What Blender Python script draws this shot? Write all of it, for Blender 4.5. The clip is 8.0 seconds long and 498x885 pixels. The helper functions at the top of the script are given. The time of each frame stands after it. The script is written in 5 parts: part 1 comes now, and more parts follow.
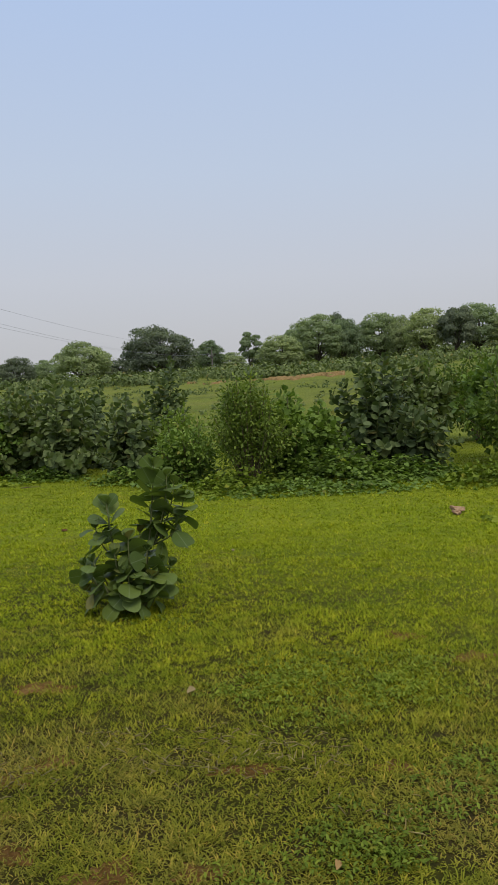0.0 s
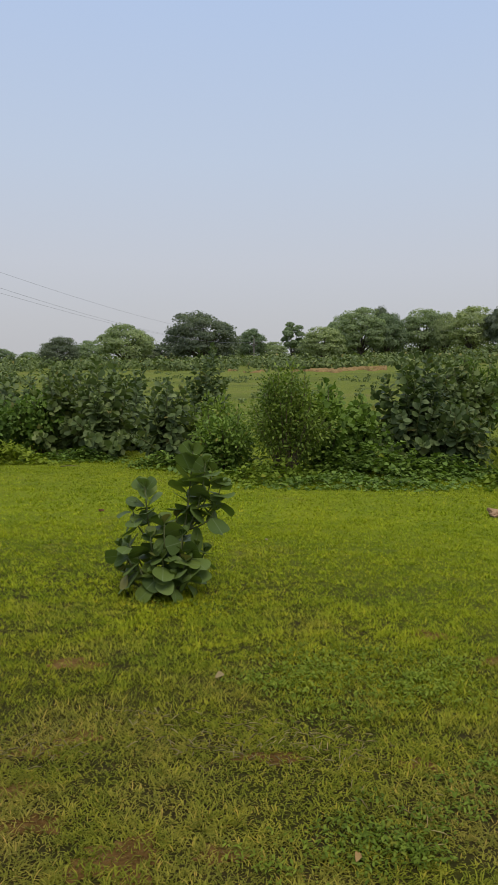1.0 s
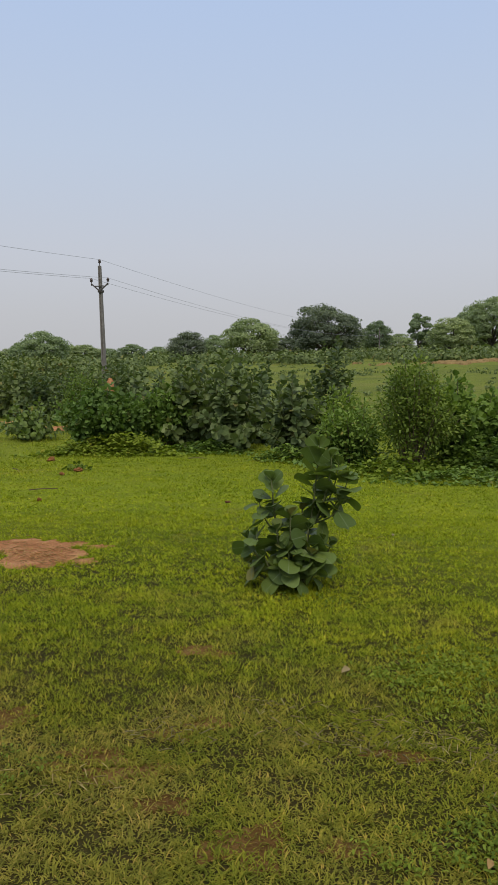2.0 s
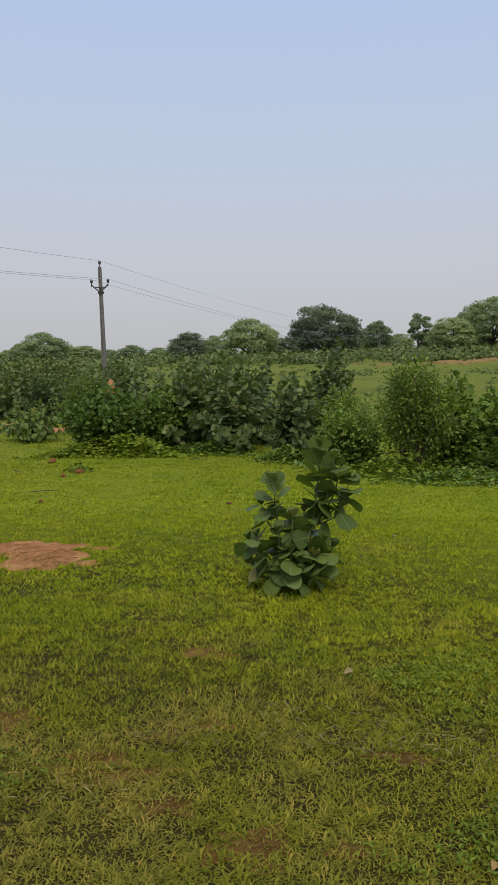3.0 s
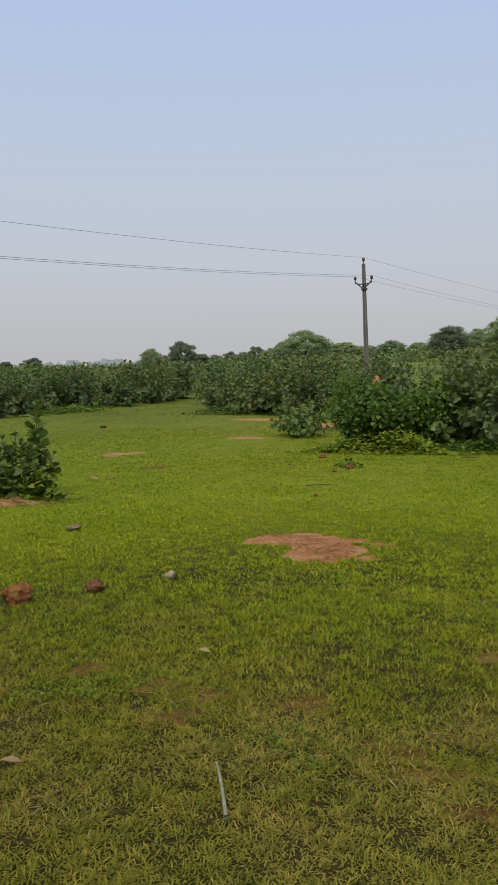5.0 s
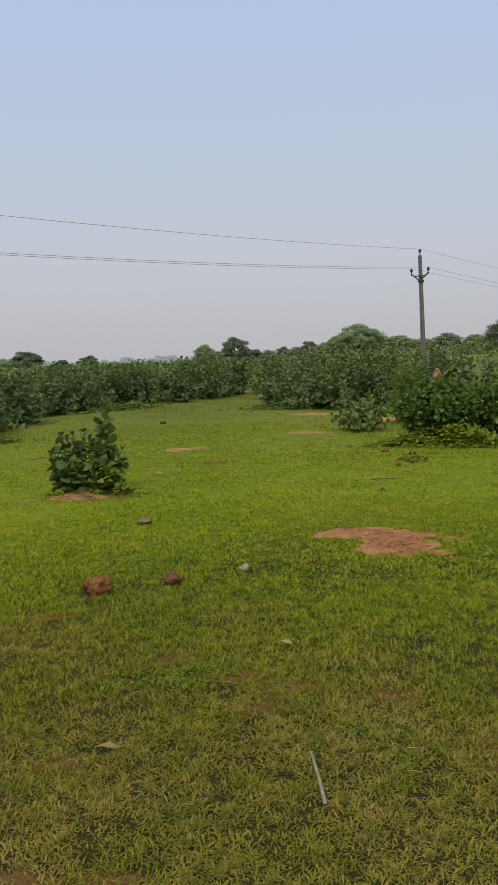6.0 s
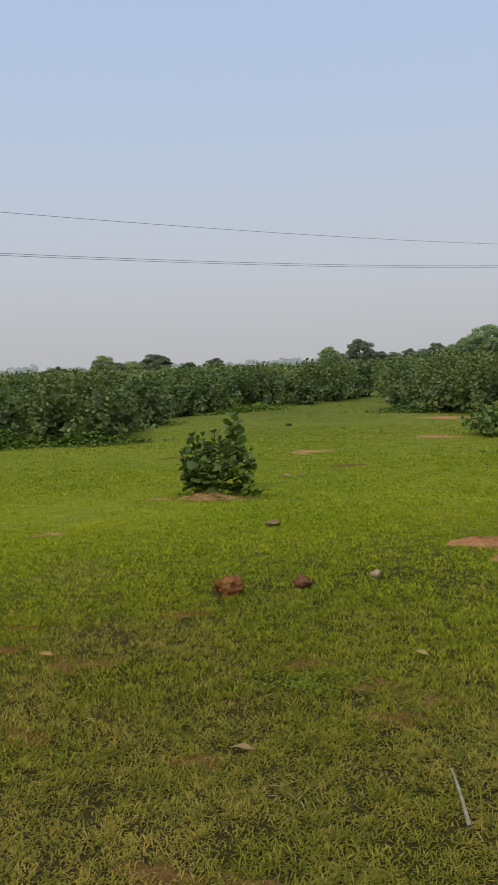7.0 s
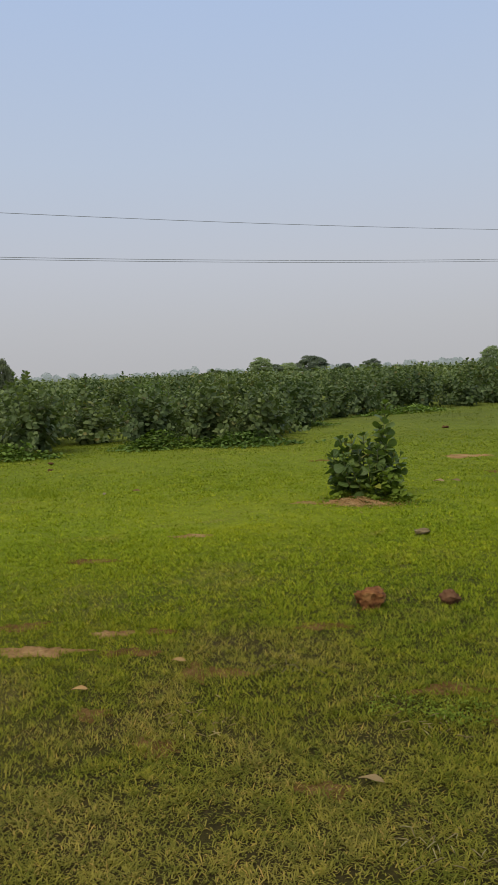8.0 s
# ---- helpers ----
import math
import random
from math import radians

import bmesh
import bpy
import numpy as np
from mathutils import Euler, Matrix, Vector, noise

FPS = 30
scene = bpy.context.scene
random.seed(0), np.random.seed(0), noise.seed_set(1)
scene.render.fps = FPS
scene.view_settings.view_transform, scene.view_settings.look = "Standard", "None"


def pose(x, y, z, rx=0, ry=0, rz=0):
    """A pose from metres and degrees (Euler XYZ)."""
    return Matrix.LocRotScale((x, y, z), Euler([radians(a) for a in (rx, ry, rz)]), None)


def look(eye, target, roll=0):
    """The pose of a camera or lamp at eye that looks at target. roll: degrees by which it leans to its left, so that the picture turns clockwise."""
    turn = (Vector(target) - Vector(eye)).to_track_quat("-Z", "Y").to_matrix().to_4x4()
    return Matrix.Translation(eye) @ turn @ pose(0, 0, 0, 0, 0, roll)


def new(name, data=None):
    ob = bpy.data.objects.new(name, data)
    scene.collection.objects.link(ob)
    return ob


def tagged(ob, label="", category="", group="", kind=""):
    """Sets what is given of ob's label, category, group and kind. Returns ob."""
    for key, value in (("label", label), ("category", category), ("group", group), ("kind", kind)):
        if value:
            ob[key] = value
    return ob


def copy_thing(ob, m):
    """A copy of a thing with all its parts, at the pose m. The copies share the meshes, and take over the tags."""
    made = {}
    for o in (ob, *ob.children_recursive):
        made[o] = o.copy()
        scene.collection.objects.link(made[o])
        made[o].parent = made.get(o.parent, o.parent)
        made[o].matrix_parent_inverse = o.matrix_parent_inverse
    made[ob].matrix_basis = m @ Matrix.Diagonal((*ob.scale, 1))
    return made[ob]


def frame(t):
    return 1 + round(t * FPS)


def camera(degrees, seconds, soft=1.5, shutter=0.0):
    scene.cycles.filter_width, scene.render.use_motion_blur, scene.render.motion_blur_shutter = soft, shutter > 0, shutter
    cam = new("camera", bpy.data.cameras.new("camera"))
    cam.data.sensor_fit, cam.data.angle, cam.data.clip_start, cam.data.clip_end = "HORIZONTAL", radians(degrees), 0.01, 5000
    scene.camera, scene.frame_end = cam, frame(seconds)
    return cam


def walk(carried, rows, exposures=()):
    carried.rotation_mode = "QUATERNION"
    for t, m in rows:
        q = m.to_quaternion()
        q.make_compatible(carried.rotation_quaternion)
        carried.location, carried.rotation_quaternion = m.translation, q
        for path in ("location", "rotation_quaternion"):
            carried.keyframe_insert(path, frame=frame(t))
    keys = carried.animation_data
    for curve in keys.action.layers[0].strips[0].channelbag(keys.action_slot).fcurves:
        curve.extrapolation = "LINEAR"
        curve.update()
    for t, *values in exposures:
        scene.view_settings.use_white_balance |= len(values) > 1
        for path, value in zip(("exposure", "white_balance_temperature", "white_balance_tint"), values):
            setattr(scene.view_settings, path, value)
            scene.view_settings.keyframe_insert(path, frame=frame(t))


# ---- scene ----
cam = camera(35.06, 8.0, soft=1.1)
PATH = [
    (0.0, pose(0.178, 0.052, 1.480, 85.64, 2.29, -3.35)),
    (0.5, pose(0.172, 0.044, 1.481, 84.78, 1.63, -2.29)),
    (1.0, pose(0.159, 0.031, 1.488, 84.91, -0.53, -0.42)),
    (1.2, pose(0.153, 0.027, 1.489, 84.78, -0.45, 1.95)),
    (1.5, pose(0.145, 0.021, 1.490, 84.53, -0.29, 6.79)),
    (2.0, pose(0.140, 0.029, 1.489, 84.37, -0.11, 8.55)),
    (2.2, pose(0.139, 0.028, 1.490, 84.37, -0.05, 8.65)),
    (3.3, pose(0.131, 0.016, 1.502, 84.41, 0.12, 8.55)),
    (3.5, pose(0.129, 0.014, 1.503, 84.41, 0.15, 8.99)),
    (4.0, pose(0.077, 0.010, 1.499, 84.39, 0.48, 16.25)),
    (4.5, pose(0.042, -0.010, 1.501, 84.32, 0.67, 23.33)),
    (5.0, pose(-0.040, -0.055, 1.513, 84.26, 0.97, 27.07)),
    (5.2, pose(-0.068, -0.075, 1.513, 84.10, 1.10, 28.88)),
    (6.3, pose(-0.185, -0.162, 1.505, 84.00, 1.95, 32.15)),
    (6.5, pose(-0.200, -0.168, 1.504, 84.03, 1.99, 34.02)),
    (7.0, pose(-0.231, -0.156, 1.510, 84.44, 1.81, 39.79)),
    (7.5, pose(-0.272, -0.031, 1.514, 84.71, 2.19, 45.91)),
    (8.0, pose(-0.287, 0.043, 1.512, 84.91, 2.28, 51.12)),
]
walk(cam, PATH, [(0.0, 0.06), (3.3, 0.05), (5.0, 0.03), (6.5, 0.02), (8.0, -0.04)])

# ---- sky and sun: hazy, thinly overcast daylight ----
SUN_ELEVATION, SUN_AZIMUTH = 55.0, -165.0   # degrees; azimuth counted to the left from +y
world = bpy.data.worlds.new("hazy_sky")
scene.world = world
world.use_nodes = True
wn, wl = world.node_tree.nodes, world.node_tree.links
sky = wn.new("ShaderNodeTexSky")
sky.sky_type, sky.sun_disc = "NISHITA", False
sky.sun_elevation, sky.sun_rotation = radians(SUN_ELEVATION), radians(-SUN_AZIMUTH)
sky.dust_density, sky.air_density = 4.0, 1.2
sky_scale = wn.new("ShaderNodeVectorMath")
sky_scale.operation = "SCALE"
sky_scale.inputs["Scale"].default_value = 0.09
wl.new(sky.outputs["Color"], sky_scale.inputs[0])
sky_coord = wn.new("ShaderNodeTexCoord")
sky_sep = wn.new("ShaderNodeSeparateXYZ")
wl.new(sky_coord.outputs["Generated"], sky_sep.inputs[0])
haze = wn.new("ShaderNodeValToRGB")
wl.new(sky_sep.outputs["Z"], haze.inputs["Fac"])
HAZE = [(0.0, (0.510, 0.512, 0.532)), (0.06, (0.530, 0.541, 0.577)), (0.13, (0.550, 0.578, 0.648)), (0.25, (0.515, 0.595, 0.735)),
        (0.42, (0.45, 0.57, 0.80)), (0.62, (0.68, 0.76, 0.92)), (1.0, (1.05, 1.08, 1.10))]
while len(haze.color_ramp.elements) < len(HAZE):
    haze.color_ramp.elements.new(0.5)
for e, (p, c) in zip(haze.color_ramp.elements, HAZE):
    e.position, e.color = p, (*c, 1)
sky_mix = wn.new("ShaderNodeMix")
sky_mix.data_type = "RGBA"
sky_mix.inputs["Factor"].default_value = 0.92
wl.new(sky_scale.outputs[0], sky_mix.inputs["A"])
wl.new(haze.outputs["Color"], sky_mix.inputs["B"])
wl.new(sky_mix.outputs["Result"], wn["Background"].inputs["Color"])
wn["Background"].inputs["Strength"].default_value = 1.0

sun = new("sun", bpy.data.lights.new("sun", "SUN"))
sun.data.energy, sun.data.angle, sun.data.color = 1.9, radians(25), (1.0, 0.93, 0.80)
_a, _e = radians(SUN_AZIMUTH), radians(SUN_ELEVATION)
sun.matrix_world = look((-50 * math.cos(_e) * math.sin(_a), 50 * math.cos(_e) * math.cos(_a), 50 * math.sin(_e)), (0, 0, 0))


# ---- materials ----
class Nodes:
    """A small builder for node materials."""

    def __init__(self, name, known=None):
        self.m = known or bpy.data.materials.new(name)
        self.m.use_nodes = True
        self.n, self.l = self.m.node_tree.nodes, self.m.node_tree.links
        self.bsdf = self.n["Principled BSDF"]
        self.out = self.n["Material Output"]

    def put(self, kind, **inputs):
        node = self.n.new(kind)
        for k, v in inputs.items():
            self.feed(node, k, v)
        return node

    def feed(self, node, key, v):
        sock = node.inputs[key]
        if isinstance(v, bpy.types.NodeSocket):
            self.l.new(v, sock)
        else:
            sock.default_value = v

    def noise(self, scale, detail=4.0, rough=0.55, vec=None, dist=0.0):
        node = self.put("ShaderNodeTexNoise", Scale=scale, Detail=detail, Roughness=rough, Distortion=dist)
        self.l.new(vec or self.place(), node.inputs["Vector"])
        return node.outputs["Fac"]

    def place(self):
        return self.put("ShaderNodeNewGeometry").outputs["Position"]

    def local(self):
        return self.put("ShaderNodeTexCoord").outputs["Object"]

    def ramp(self, fac, stops):
        node = self.put("ShaderNodeValToRGB", Fac=fac)
        while len(node.color_ramp.elements) < len(stops):
            node.color_ramp.elements.new(0.5)
        for e, (p, c) in zip(node.color_ramp.elements, stops):
            e.position, e.color = p, (*c, 1) if len(c) == 3 else c
        return node.outputs["Color"]

    def mix(self, fac, a, b, mode="MIX"):
        node = self.n.new("ShaderNodeMix")
        node.data_type, node.blend_type = "RGBA", mode
        for k, v in (("Factor", fac), ("A", a), ("B", b)):
            if isinstance(v, tuple) and len(v) == 3:
                v = (*v, 1)
            self.feed(node, k, v)
        return node.outputs["Result"]

    def math(self, op, a, b=0.0, c=0.0):
        node = self.n.new("ShaderNodeMath")
        node.operation = op
        for i, v in enumerate((a, b, c)):
            self.feed(node, i, v)
        return node.outputs[0]

    def chance(self):
        """A random value for each leaf, joined or single."""
        s = self.math("ADD", self.put("ShaderNodeNewGeometry").outputs["Random Per Island"], self.put("ShaderNodeObjectInfo").outputs["Random"])
        return self.math("FRACT", s)

    def bump(self, height, strength, distance):
        node = self.put("ShaderNodeBump", Height=height, Strength=strength, Distance=distance)
        self.l.new(node.outputs["Normal"], self.bsdf.inputs["Normal"])

    def see_through(self, colour, share):
        """Lets some light through, as leaves do."""
        t = self.put("ShaderNodeBsdfTranslucent", Color=colour)
        mixed = self.put("ShaderNodeMixShader", Fac=share)
        self.l.new(self.bsdf.outputs[0], mixed.inputs[1])
        self.l.new(t.outputs[0], mixed.inputs[2])
        self.l.new(mixed.outputs[0], self.out.inputs["Surface"])


def leaf_material(name, dark, mid, light, old, rough=0.5, share=0.22, spec=0.35, tone=0.9):
    """dark to light from leaf to leaf, a few old yellowed leaves, blotches on each and slow drifts of tone over the plant."""
    k = Nodes(name)
    c = k.ramp(k.chance(), [(0.0, dark), (0.45, mid), (0.9, light), (0.968, light), (0.985, old)])
    drift = k.ramp(k.noise(tone, 3.0), [(0.3, (0.72, 0.76, 0.72)), (0.7, (1.2, 1.16, 1.05))])
    c = k.mix(1.0, c, drift, "MULTIPLY")
    c = k.mix(1.0, c, k.ramp(k.noise(38.0, 3.0, vec=k.local()), [(0.3, (0.82, 0.84, 0.8)), (0.7, (1.12, 1.1, 1.1))]), "MULTIPLY")
    # each bush has a tone of its own
    c = k.mix(1.0, c, k.ramp(k.put("ShaderNodeObjectInfo").outputs["Random"], [(0.0, (0.74, 0.78, 0.80)), (0.45, (0.98, 1.0, 0.98)), (1.0, (1.16, 1.10, 0.96))]), "MULTIPLY")
    k.feed(k.bsdf, "Base Color", c)
    k.feed(k.bsdf, "Roughness", rough)
    k.feed(k.bsdf, "Specular IOR Level", spec)
    k.see_through(k.mix(1.0, c, (1.25, 1.35, 0.6), "MULTIPLY"), share)
    return k.m


def veined(m):
    """Pale midrib and faint side veins on a single leaf, whose own x runs along it."""
    nodes, links = m.node_tree.nodes, m.node_tree.links
    base = nodes["Principled BSDF"].inputs["Base Color"]
    was = base.links[0].from_socket
    k = Nodes("", m)
    xyz = k.put("ShaderNodeSeparateXYZ", Vector=k.local())
    across = k.math("ABSOLUTE", xyz.outputs["Y"])
    rib = k.ramp(across, [(0.008, (0.8, 0.8, 0.8)), (0.018, (0, 0, 0))])
    rake = k.math("FRACT", k.math("MULTIPLY", k.math("SUBTRACT", xyz.outputs["X"], k.math("MULTIPLY", across, 0.55)), 6.5))
    side = k.ramp(rake, [(0.0, (0.25, 0.25, 0.25)), (0.08, (0, 0, 0))])
    links.new(k.mix(k.mix(1.0, rib, side, "LIGHTEN"), was, (0.17, 0.22, 0.11)), base)
    return m


def bark_material(name, dark, light, scale=14.0):
    k = Nodes(name)
    f = k.noise(scale, 5.0, 0.65)
    k.feed(k.bsdf, "Base Color", k.ramp(f, [(0.3, dark), (0.7, light)]))
    k.feed(k.bsdf, "Roughness", 0.9)
    k.feed(k.bsdf, "Specular IOR Level", 0.15)
    k.bump(f, 0.5, 0.02)
    return k.m


def stone_material(name, dark, mid, light, scale=11.0):
    k = Nodes(name)
    v = k.local()
    f = k.noise(scale, 6.0, 0.65, v)
    c = k.ramp(f, [(0.25, dark), (0.5, mid), (0.75, light)])
    c = k.mix(k.ramp(k.noise(scale * 5, 3.0, vec=v), [(0.55, (0, 0, 0)), (0.75, (0.6, 0.6, 0.6))]), c, dark)
    k.feed(k.bsdf, "Base Color", c)
    k.feed(k.bsdf, "Roughness", 0.95)
    k.feed(k.bsdf, "Specular IOR Level", 0.15)
    k.bump(k.math("ADD", f, k.math("MULTIPLY", k.noise(scale * 6, 3.0, vec=v), 0.4)), 0.6, 0.02)
    return k.m


M_MILKWEED = leaf_material("milkweed_leaf", (0.072, 0.110, 0.028), (0.108, 0.155, 0.038), (0.150, 0.204, 0.056), (0.22, 0.20, 0.06), 0.5, 0.26, 0.20)
veined(M_MILKWEED)
M_HEDGE = leaf_material("hedge_milkweed_leaf", (0.068, 0.096, 0.037), (0.111, 0.150, 0.057), (0.180, 0.222, 0.098), (0.19, 0.17, 0.06), 0.55, 0.25, 0.18, 0.5)
M_TWIGGY = leaf_material("shrub_leaf_yellow_green", (0.080, 0.124, 0.026), (0.130, 0.190, 0.038), (0.195, 0.262, 0.058), (0.20, 0.20, 0.05), 0.55, 0.34, 0.2)
M_VINE = leaf_material("vine_leaf", (0.068, 0.116, 0.022), (0.110, 0.178, 0.036), (0.165, 0.246, 0.056), (0.18, 0.19, 0.05), 0.55, 0.28, 0.18)
M_WEED = leaf_material("weed_leaf", (0.100, 0.148, 0.018), (0.152, 0.206, 0.026), (0.212, 0.268, 0.040), (0.22, 0.22, 0.03), 0.65, 0.3, 0.12)
# both far-tree leaf colours are paled and greyed to stand in for haze
M_TREE_HAZED = leaf_material("hazed_tree_leaf", (0.178, 0.230, 0.145), (0.240, 0.296, 0.182), (0.305, 0.364, 0.222), (0.28, 0.33, 0.17), 0.7, 0.45, 0.2, 0.12)
M_TREE_DARK_HAZED = leaf_material("hazed_dark_tree_leaf", (0.115, 0.138, 0.108), (0.160, 0.186, 0.142), (0.210, 0.238, 0.178), (0.20, 0.23, 0.16), 0.7, 0.42, 0.2, 0.15)
M_STEM = bark_material("green_grey_stem", (0.085, 0.10, 0.035), (0.15, 0.165, 0.07), 30)
M_TWIG = bark_material("brown_twig", (0.06, 0.045, 0.03), (0.16, 0.12, 0.08), 25)
M_BARK = bark_material("tree_bark", (0.04, 0.033, 0.026), (0.12, 0.10, 0.08), 4)
M_RED_STONE = stone_material("rust_red_laterite", (0.075, 0.028, 0.012), (0.20, 0.082, 0.028), (0.36, 0.19, 0.065))
M_BROWN_STONE = stone_material("dark_brown_stone", (0.060, 0.027, 0.012), (0.125, 0.060, 0.027), (0.20, 0.11, 0.055))
M_PALE_STONE = stone_material("pale_grey_stone", (0.15, 0.115, 0.060), (0.29, 0.235, 0.135), (0.43, 0.36, 0.225))
M_GREY_STONE = stone_material("grey_brown_stone", (0.11, 0.078, 0.034), (0.19, 0.140, 0.068), (0.26, 0.20, 0.11))
M_PINK_STONE = stone_material("pinkish_stone", (0.17, 0.10, 0.055), (0.33, 0.21, 0.125), (0.50, 0.35, 0.22))
M_DEAD_LEAF = leaf_material("dead_leaf", (0.17, 0.100, 0.045), (0.28, 0.180, 0.085), (0.37, 0.255, 0.135), (0.22, 0.16, 0.08), 0.85, 0.1, 0.1)
M_STRAW = leaf_material("dry_straw", (0.20, 0.15, 0.08), (0.30, 0.23, 0.12), (0.40, 0.33, 0.18), (0.36, 0.28, 0.15), 0.8, 0.15)
M_LITTER = leaf_material("pale_plant_litter", (0.36, 0.22, 0.12), (0.48, 0.31, 0.18), (0.60, 0.42, 0.25), (0.5, 0.35, 0.2), 0.9, 0.1, 0.1)
M_STICK = stone_material("peeled_stick", (0.15, 0.135, 0.08), (0.25, 0.235, 0.155), (0.36, 0.345, 0.24), 20)


def soil_material(name, dark, mid, light):
    k = Nodes(name)
    big, fine = k.noise(5.0, 5.0, 0.6), k.noise(45.0, 5.0, 0.7)
    c = k.ramp(big, [(0.3, dark), (0.5, mid), (0.7, light)])
    c = k.mix(1.0, c, k.ramp(fine, [(0.3, (0.72, 0.70, 0.68)), (0.7, (1.22, 1.2, 1.15))]), "MULTIPLY")
    straw = k.ramp(k.noise(60.0, 2.0, 0.5, dist=2.0), [(0.60, (0, 0, 0)), (0.72, (0.45, 0.45, 0.45))])
    c = k.mix(straw, c, (0.34, 0.24, 0.13))
    k.feed(k.bsdf, "Base Color", c)
    k.feed(k.bsdf, "Roughness", 1.0)
    k.feed(k.bsdf, "Specular IOR Level", 0.02)
    k.bump(k.math("ADD", big, fine), 1.0, 0.03)
    return k.m


M_RED_SOIL = soil_material("red_soil", (0.27, 0.120, 0.054), (0.41, 0.195, 0.092), (0.54, 0.295, 0.158))
M_BROWN_SOIL = soil_material("brown_soil", (0.105, 0.058, 0.018), (0.165, 0.094, 0.030), (0.24, 0.145, 0.052))
M_FIELD = soil_material("ochre_field_soil", (0.165, 0.108, 0.048), (0.235, 0.160, 0.070), (0.30, 0.22, 0.105))
M_PALE_SOIL = soil_material("pale_red_soil", (0.24, 0.135, 0.055), (0.36, 0.215, 0.092), (0.47, 0.31, 0.145))


def turf_colours(k, blades):
    """Patches of lush, yellowing and dry turf, the same for the ground and for the blades on it."""
    p = k.place()
    broad, patch = k.noise(0.35, 3.0, 0.55, p), k.noise(1.7, 4.0, 0.6, p)
    dry = k.noise(1.25, 5.0, 0.62, p, 0.6)
    c = k.ramp(broad, [(0.30, (0.238, 0.286, 0.018)), (0.52, (0.312, 0.345, 0.020)), (0.72, (0.378, 0.380, 0.024))])
    c = k.mix(k.ramp(patch, [(0.42, (0, 0, 0)), (0.68, (0.45, 0.45, 0.45))]), c, (0.132, 0.205, 0.024))
    # worn and drier near where people stand, greener further off
    x = k.put("ShaderNodeSeparateXYZ")
    k.l.new(p, x.inputs[0])
    off = k.math("SQRT", k.math("ADD", k.math("POWER", x.outputs["X"], 2.0), k.math("POWER", x.outputs["Y"], 2.0)))
    trod = k.math("SQRT", k.math("ADD", k.math("POWER", k.math("ADD", x.outputs["X"], 3.2), 2.0), k.math("POWER", k.math("SUBTRACT", x.outputs["Y"], 0.5), 2.0)))
    worn = k.math("SUBTRACT", 1.0, k.math("MULTIPLY", k.math("SUBTRACT", trod, 2.0), 0.34))
    worn = k.put("ShaderNodeClamp", Value=worn).outputs[0]
    c = k.mix(k.math("MULTIPLY", worn, 0.58), c, (0.168, 0.172, 0.017))
    close = k.put("ShaderNodeClamp", Value=k.math("SUBTRACT", 1.0, k.math("MULTIPLY", k.math("SUBTRACT", off, 3.0), 0.6))).outputs[0]
    c = k.mix(k.math("MULTIPLY", close, 0.46), c, (0.160, 0.134, 0.030))
    lush = k.math("MULTIPLY", k.put("ShaderNodeClamp", Value=k.math("MULTIPLY", k.math("SUBTRACT", off, 4.5), 0.28)).outputs[0], 0.09)
    c = k.mix(k.math("MULTIPLY", lush, 5.5), c, (0.232, 0.300, 0.015))
    lot = k.math("SUBTRACT", k.math("ADD", k.math("ADD", dry, k.math("MULTIPLY", worn, 0.08)), k.math("MULTIPLY", close, 0.05)), lush)
    c = k.mix(k.ramp(lot, [(0.52, (0, 0, 0)), (0.76, (0.70, 0.70, 0.70))]), c, (0.310, 0.245, 0.065) if blades else (0.36, 0.25, 0.11))
    # beyond the lawn the land is rough, dull pasture
    rough = k.math("MULTIPLY", k.math("SUBTRACT", off, 8.0), 0.06)
    rough = k.math("MULTIPLY", k.put("ShaderNodeClamp", Value=rough).outputs[0], k.math("ADD", 0.55, k.math("MULTIPLY", broad, 0.6)))
    field = k.ramp(k.noise(0.16, 5.0, 0.65, p), [(0.35, (0.120, 0.140, 0.038)), (0.52, (0.175, 0.210, 0.040)), (0.68, (0.215, 0.205, 0.070))])
    c = k.mix(rough, c, field)
    # the turf nearby, with soil and painted gap shade between its tufts
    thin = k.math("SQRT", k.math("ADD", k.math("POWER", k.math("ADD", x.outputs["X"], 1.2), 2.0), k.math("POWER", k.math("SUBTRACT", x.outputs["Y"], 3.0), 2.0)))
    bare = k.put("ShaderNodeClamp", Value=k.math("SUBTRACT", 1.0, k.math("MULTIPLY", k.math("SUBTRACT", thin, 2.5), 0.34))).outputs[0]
    return c, p, bare


